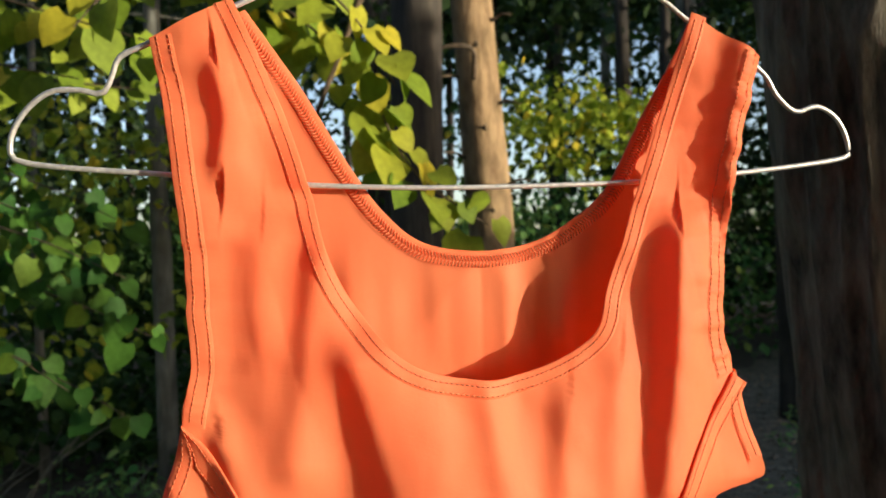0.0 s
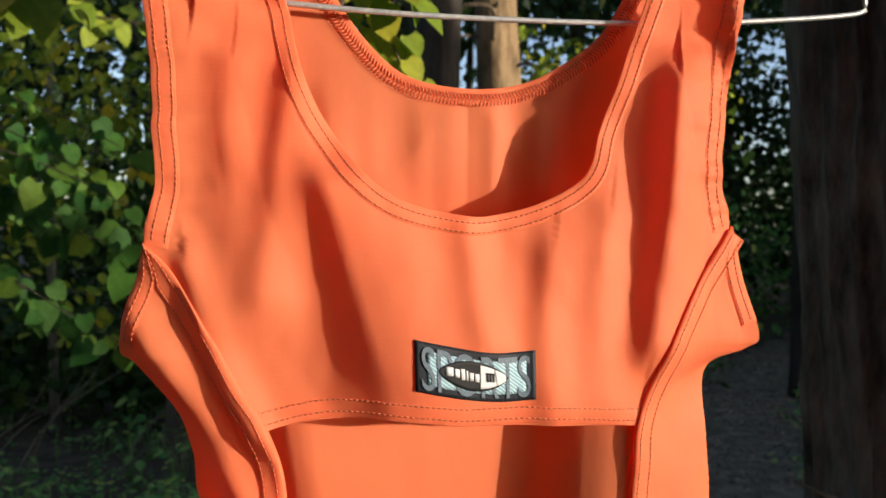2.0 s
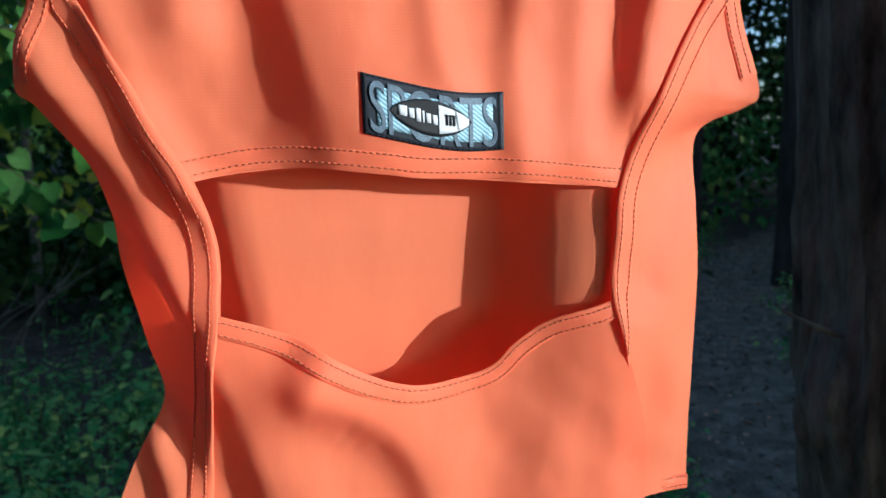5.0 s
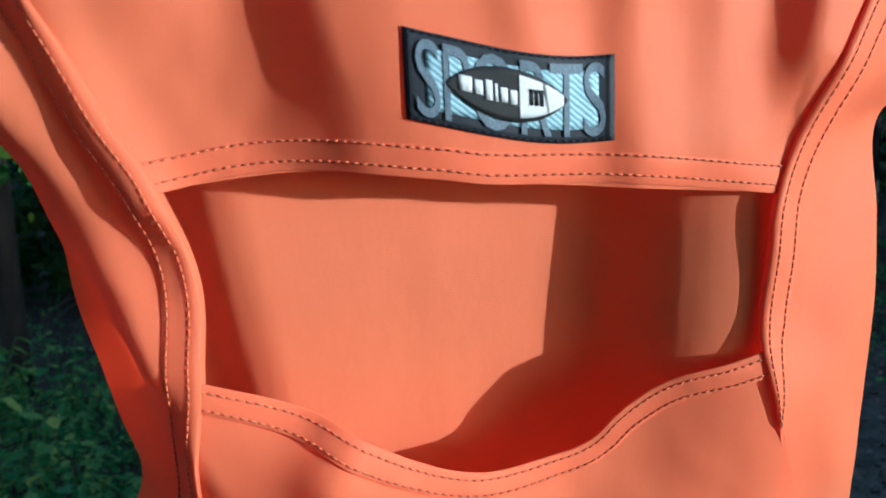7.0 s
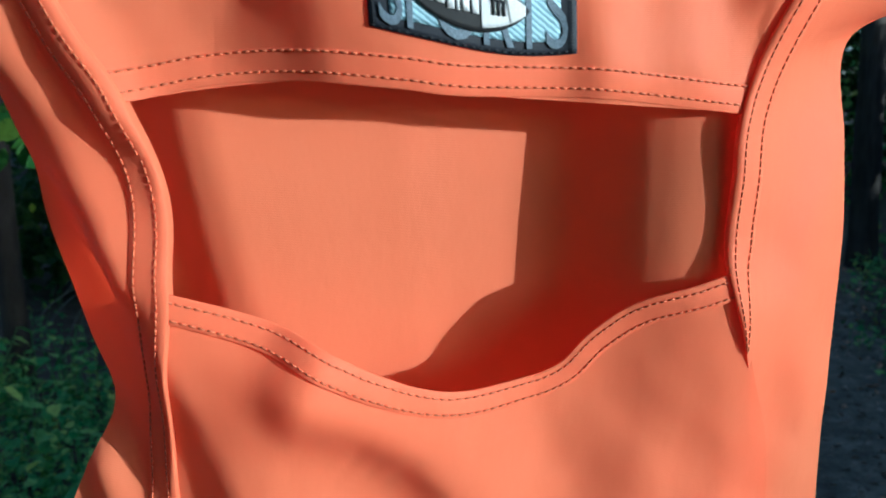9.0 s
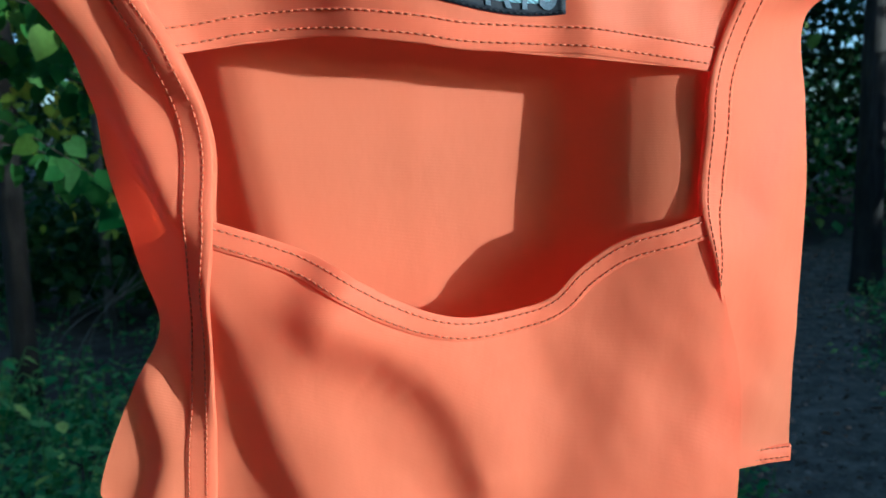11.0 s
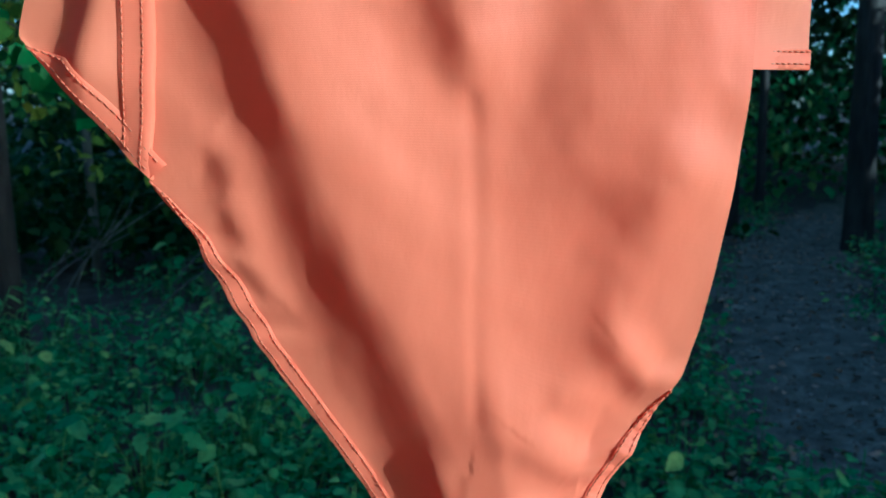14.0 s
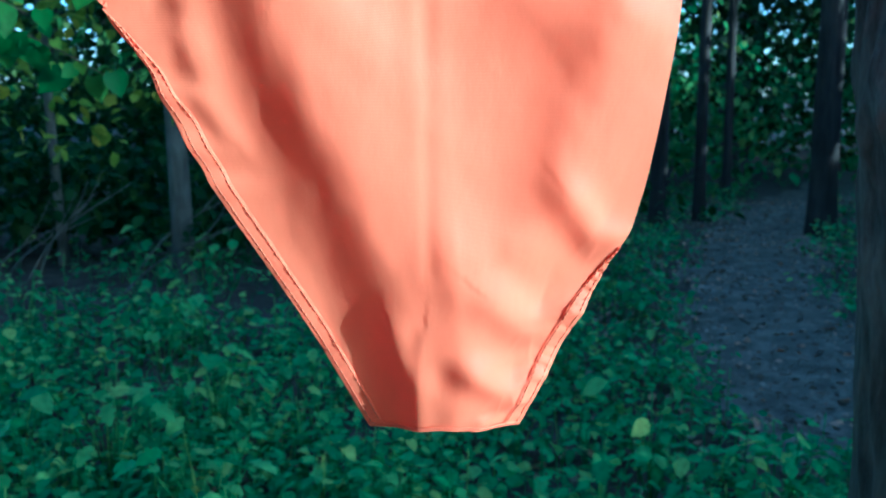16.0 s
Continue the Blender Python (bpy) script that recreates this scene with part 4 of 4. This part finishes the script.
def woods():
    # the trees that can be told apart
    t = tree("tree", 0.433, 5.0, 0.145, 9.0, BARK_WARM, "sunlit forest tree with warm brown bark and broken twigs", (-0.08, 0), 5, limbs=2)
    snag = spline([(0.20, 4.82, 2.46), (0.19, 4.70, 2.60), (0.05, 4.66, 2.61), (-0.08, 4.66, 2.56), (-0.24, 4.66, 2.46)], 30)
    part("dead_branch", (*tube(snag, np.linspace(0.016, 0.006, 30), 7), TWIG), t, "bare curved dead branch")
    for k in range(9):
        h, w = 1.7 + 0.16 * k, -1.6 + 1.3 * math.sin(k * 2.1)
        p = np.array((0.433 - 0.08 * h + 0.12 * math.cos(w), 5.0 + 0.12 * math.sin(w), h))
        q = p + np.array((math.cos(w), math.sin(w), 0.2 * math.sin(k))) * (0.08 + 0.05 * (k % 3))
        part("twig_stub", (*tube(spline([p, (p + q) / 2 + (0, 0, 0.02), q], 6), np.linspace(0.012, 0.004, 6), 6), TWIG), t)
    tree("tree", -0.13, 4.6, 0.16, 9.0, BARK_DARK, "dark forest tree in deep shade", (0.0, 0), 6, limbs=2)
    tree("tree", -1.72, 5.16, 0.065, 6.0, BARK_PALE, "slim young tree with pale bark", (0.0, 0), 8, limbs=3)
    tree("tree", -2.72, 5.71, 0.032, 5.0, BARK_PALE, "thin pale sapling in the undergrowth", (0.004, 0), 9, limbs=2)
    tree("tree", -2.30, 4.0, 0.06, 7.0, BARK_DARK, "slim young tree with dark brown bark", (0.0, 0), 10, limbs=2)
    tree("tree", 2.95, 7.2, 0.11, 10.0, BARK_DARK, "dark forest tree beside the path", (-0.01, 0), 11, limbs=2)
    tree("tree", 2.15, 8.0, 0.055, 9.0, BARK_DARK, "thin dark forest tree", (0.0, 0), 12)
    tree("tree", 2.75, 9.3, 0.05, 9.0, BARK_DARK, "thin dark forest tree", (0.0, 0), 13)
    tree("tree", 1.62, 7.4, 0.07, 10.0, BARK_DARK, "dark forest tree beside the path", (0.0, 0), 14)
    rng = random.Random(4)
    for k in range(46):
        a = rng.uniform(-0.75, 0.80)
        d = rng.uniform(12, 28)
        r = rng.uniform(0.06, 0.2)
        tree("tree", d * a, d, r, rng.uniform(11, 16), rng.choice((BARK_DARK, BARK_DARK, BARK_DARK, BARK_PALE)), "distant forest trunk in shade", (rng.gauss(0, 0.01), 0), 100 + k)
    # canopies and undergrowth

    def leaves(name, label, centre, spread, n, clumps, size, mat, seed, kind="small", floor=0.15, top=99.0, near=-99.0, far=999.0, east=999.0):
        places = cloud(np.random.default_rng(seed), centre, spread, n, clumps)
        places = places[(places[:, 2] > floor) & (places[:, 2] < top) & (places[:, 1] > near) & (places[:, 1] < far) & (places[:, 0] < east)]
        tagged(new(name, mesh_of(name, *scatter_leaves(name, places, kind, size, mat, seed))), label, "foliage", kind="stuff")

    # the sun sits in the leaf colour, even where bushes shade it
    leaves("sunlit_foliage", "foliage among the trunks, coloured bright yellow-green for sunlight", (1.12, 6.6, 2.45), (0.62, 0.5, 0.30), 1300, 40, 0.075, LEAF_LIT, 21)
    leaves("sunlit_foliage", "foliage among the trunks, coloured bright yellow-green for sunlight", (-2.2, 4.6, 1.9), (0.7, 0.6, 0.45), 1500, 40, 0.075, LEAF_LIT, 22)
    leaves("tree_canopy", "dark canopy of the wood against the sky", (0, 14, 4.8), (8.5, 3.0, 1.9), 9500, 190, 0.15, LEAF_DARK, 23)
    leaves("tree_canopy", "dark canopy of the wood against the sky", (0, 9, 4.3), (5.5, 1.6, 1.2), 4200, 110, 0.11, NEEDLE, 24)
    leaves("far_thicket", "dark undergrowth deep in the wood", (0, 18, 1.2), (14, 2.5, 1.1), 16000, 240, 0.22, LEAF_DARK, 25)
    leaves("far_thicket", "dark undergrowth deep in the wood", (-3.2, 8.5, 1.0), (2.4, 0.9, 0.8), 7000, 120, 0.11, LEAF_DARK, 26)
    # near-black shade here is carried by the darker leaf colour
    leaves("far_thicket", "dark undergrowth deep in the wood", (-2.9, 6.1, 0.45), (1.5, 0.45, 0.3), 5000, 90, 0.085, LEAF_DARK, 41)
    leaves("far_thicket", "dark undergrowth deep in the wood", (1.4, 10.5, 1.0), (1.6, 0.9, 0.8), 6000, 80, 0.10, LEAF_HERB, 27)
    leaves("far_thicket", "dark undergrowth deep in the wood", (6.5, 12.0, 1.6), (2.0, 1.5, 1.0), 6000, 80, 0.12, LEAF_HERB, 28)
    # next four are added, hardly in view, to block sun and sky light
    leaves("tree_canopy", "added unseen canopy that keeps sun off distant trunks", (12.5, 11.0, 4.5), (1.2, 4.5, 3.0), 14000, 220, 0.3, LEAF_DARK, 29, near=2.2)
    leaves("tree_canopy", "added unseen high canopy that blocks sky light", (11.0, -3.0, 8.0), (1.5, 6.0, 2.2), 9000, 160, 0.35, LEAF_DARK, 35, floor=4.6)
    leaves("tree_canopy", "added canopy that keeps sky light off the deep wood", (0, 21, 8.6), (13, 5.5, 0.7), 26000, 420, 0.36, LEAF_DARK, 33)
    leaves("tree_canopy", "added canopy that keeps sky light off the deep wood", (-9, 4, 4.5), (2.0, 6.0, 2.2), 6000, 100, 0.3, LEAF_DARK, 34)
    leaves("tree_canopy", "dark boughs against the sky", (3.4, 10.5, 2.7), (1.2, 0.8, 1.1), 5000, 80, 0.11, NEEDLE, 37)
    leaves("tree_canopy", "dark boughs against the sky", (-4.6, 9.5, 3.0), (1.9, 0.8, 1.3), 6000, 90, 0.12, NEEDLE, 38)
    # added overhead out of view to cut blue sky fill on the cloth
    leaves("tree_canopy", "added unseen canopy overhead that blocks sky light", (-0.5, -4.2, 5.6), (4.5, 1.8, 0.5), 2000, 80, 0.42, LEAF_DARK, 39, floor=4.2, far=0.6)
    # unseen growth added beside and behind to keep low sun off the forest floor
    leaves("side_thicket", "added unseen bushes that block the low sun", (4.6, 3.2, 1.0), (0.5, 2.4, 0.6), 22000, 260, 0.14, LEAF_DARK, 30, top=2.1, near=-0.62)
    leaves("side_thicket", "added unseen bushes that block the low sun", (4.8, 1.8, 2.4), (0.3, 0.7, 0.6), 6000, 70, 0.14, LEAF_DARK, 36, near=0.5, far=2.8)
    leaves("side_thicket", "added unseen bushes that block the low sun", (8.5, 8.5, 1.0), (0.8, 2.6, 0.8), 16000, 160, 0.18, LEAF_DARK, 31, top=2.1)
    # added behind the camera, never in view, to cut sky light
    leaves("rear_thicket", "added unseen bushes that block sky light from behind", (-3.0, -9.0, 3.2), (9, 1.5, 2.8), 20000, 340, 0.36, LEAF_DARK, 32, east=6.0)


def herb(rng, kind):
    """A low forest herb: a few stems with leaves."""
    pieces = []
    n = rng.randint(8, 17)
    h = rng.uniform(0.08, 0.26)
    for k in range(n):
        w = rng.uniform(0, 6.28)
        up = h * rng.uniform(0.4, 1.0)
        out = rng.uniform(0.02, 0.12)
        size = rng.uniform(0.022, 0.056)
        v, f = leaf_outline(size, size * rng.uniform(0.6, 0.95), kind)
        m = Matrix.Translation((out * math.cos(w), out * math.sin(w), up)) @ Euler((rng.gauss(-0.25, 0.3), rng.gauss(0, 0.3), w - 1.57)).to_matrix().to_4x4()
        pieces.append(([tuple(m @ Vector(p)) for p in v], f))
    pieces.append(tube([(0, 0, -0.03), (0.01, 0, h * 0.5), (0.0, 0.01, h)], 0.002, 4))
    return joined(pieces)


def undergrowth():
    rng = random.Random(12)
    kinds = [herb(rng, rng.choice(("heart", "oval", "oval", "lobed", "small"))) for _ in range(14)]
    arrays = [(np.array(v), f) for v, f in kinds]
    verts, faces = [], []
    count = 0
    while count < 4700:
        y = 1.5 + 9 * rng.random() ** 1.5
        x = rng.uniform(-0.75, 0.75) * (y + 0.8)
        if count > 4150:
            x, y = rng.uniform(-4.5, 4.0), rng.uniform(-4.0, 1.6)
            if np.hypot(PATH_LINE[:, 0] - x, PATH_LINE[:, 1] - y).min() < 0.6 or math.hypot(x, y) < 0.8:
                continue
        d = np.hypot(PATH_LINE[:, 0] - x, PATH_LINE[:, 1] - y).min()
        if d < 0.46 + 0.3 * noise.noise(Vector((x * 2.3, y * 2.3, 4))) + rng.gauss(0, 0.1) and y > 2.6:
            continue
        if y > 3.9 and x < -0.5 and rng.random() < 0.86:
            continue
        if noise.noise(Vector((x * 0.9, y * 0.9, 0))) < rng.uniform(-0.55, 0.05):
            continue
        count += 1
        v, f = arrays[rng.randrange(14)]
        a, s = rng.uniform(0, 6.28), rng.uniform(0.45, 1.05)
        c, si = math.cos(a) * s, math.sin(a) * s
        k = len(verts)
        gz = float(ground_height(x, y))
        verts.extend(np.stack([v[:, 0] * c - v[:, 1] * si + x, v[:, 0] * si + v[:, 1] * c + y, v[:, 2] * s + gz], 1).tolist())
        faces.extend(tuple(i + k for i in q) for q in f)
    tagged(new("low_herbs", mesh_of("low_herbs", verts, faces, LEAF_HERB)), "low green herbs covering the forest floor", "undergrowth", kind="stuff")


def tall_herbs():
    """Lighter, taller plants that stand out of the low growth, and dead twigs between them."""
    rng = random.Random(31)
    made = []
    for k in range(5):
        pieces = []
        for j in range(rng.randint(9, 14)):
            w, up, out = rng.uniform(0, 6.28), rng.uniform(0.12, 0.34), rng.uniform(0.03, 0.13)
            size = rng.uniform(0.035, 0.085)
            v, f = leaf_outline(size, size * rng.uniform(0.55, 0.9), rng.choice(("lobed", "oval", "lobed")))
            m = Matrix.Translation((out * math.cos(w), out * math.sin(w), up)) @ Euler((rng.gauss(-0.3, 0.25), rng.gauss(0, 0.3), w - 1.57)).to_matrix().to_4x4()
            pieces.append(([tuple(m @ Vector(p)) for p in v], f))
            pieces.append(tube([(0, 0, -0.02), (out * 0.6 * math.cos(w), out * 0.6 * math.sin(w), up * 0.7), (out * math.cos(w), out * math.sin(w), up)], 0.0015, 4))
        made.append(mesh_of("leaves", *joined(pieces), LEAF_HERB))
    for k in range(90):
        y = rng.uniform(1.9, 5.2)
        x = rng.uniform(-0.62, 0.42) * (y + 0.3)
        if np.hypot(PATH_LINE[:, 0] - x, PATH_LINE[:, 1] - y).min() < 0.55 and y > 2.7:
            continue
        p = thing("forest_plant", (x, y, float(ground_height(x, y))), "leafy green plant standing in the low herbs", "plant", "plants on the forest floor")
        ob = new("leaves", made[k % 5])
        ob.parent = p
        ob.matrix_basis = pose(0, 0, 0, 0, 0, rng.uniform(0, 360)) @ Matrix.Scale(rng.uniform(0.7, 1.2), 4)
    for k in range(14):
        x, y = rng.uniform(-3.0, -1.0), rng.uniform(4.2, 5.8)
        z = float(ground_height(x, y))
        a, long = rng.uniform(-0.6, 0.9), rng.uniform(0.4, 1.1)
        up = rng.uniform(0.15, 0.75)
        line = spline([(x, y, z), (x + long * 0.4 * math.cos(a), y, z + up * 0.6), (x + long * math.cos(a), y + 0.1, z + up)], 12)
        t = thing("dead_branch", (x, y, z), "thin dead branch leaning out of the undergrowth", "branch", "dead branches")
        part("stem", (*tube(line, np.linspace(0.007, 0.0025, 12), 5), BARK_PALE), t)
        q = line[7]
        part("twig", (*tube(spline([q, q + (0.1, 0.0, 0.12), q + (0.16, 0.03, 0.26)], 8), np.linspace(0.004, 0.0015, 8), 5), BARK_PALE), t)


def fallen_leaves():
    rng = np.random.default_rng(40)
    y = 1.6 + 8 * rng.random(5200) ** 1.5
    x = np.interp(y, PATH_LINE[:, 1], PATH_LINE[:, 0]) - 0.2 + rng.normal(0, 0.75, 5200)
    places = np.stack([x, y, ground_height(x, y) + 0.02], 1)
    v, f, m = scatter_leaves("fallen_leaves", places, "oval", 0.034, TWIG, 41, 0.45, 0.35)
    tagged(new("fallen_leaves", mesh_of("fallen_leaves", v, f, DRY)), "dry brown leaves lying on the path", "leaf litter", kind="stuff")


big_trunk()
fallen_leaves()
tall_herbs()
near_branches()
woods()
undergrowth()
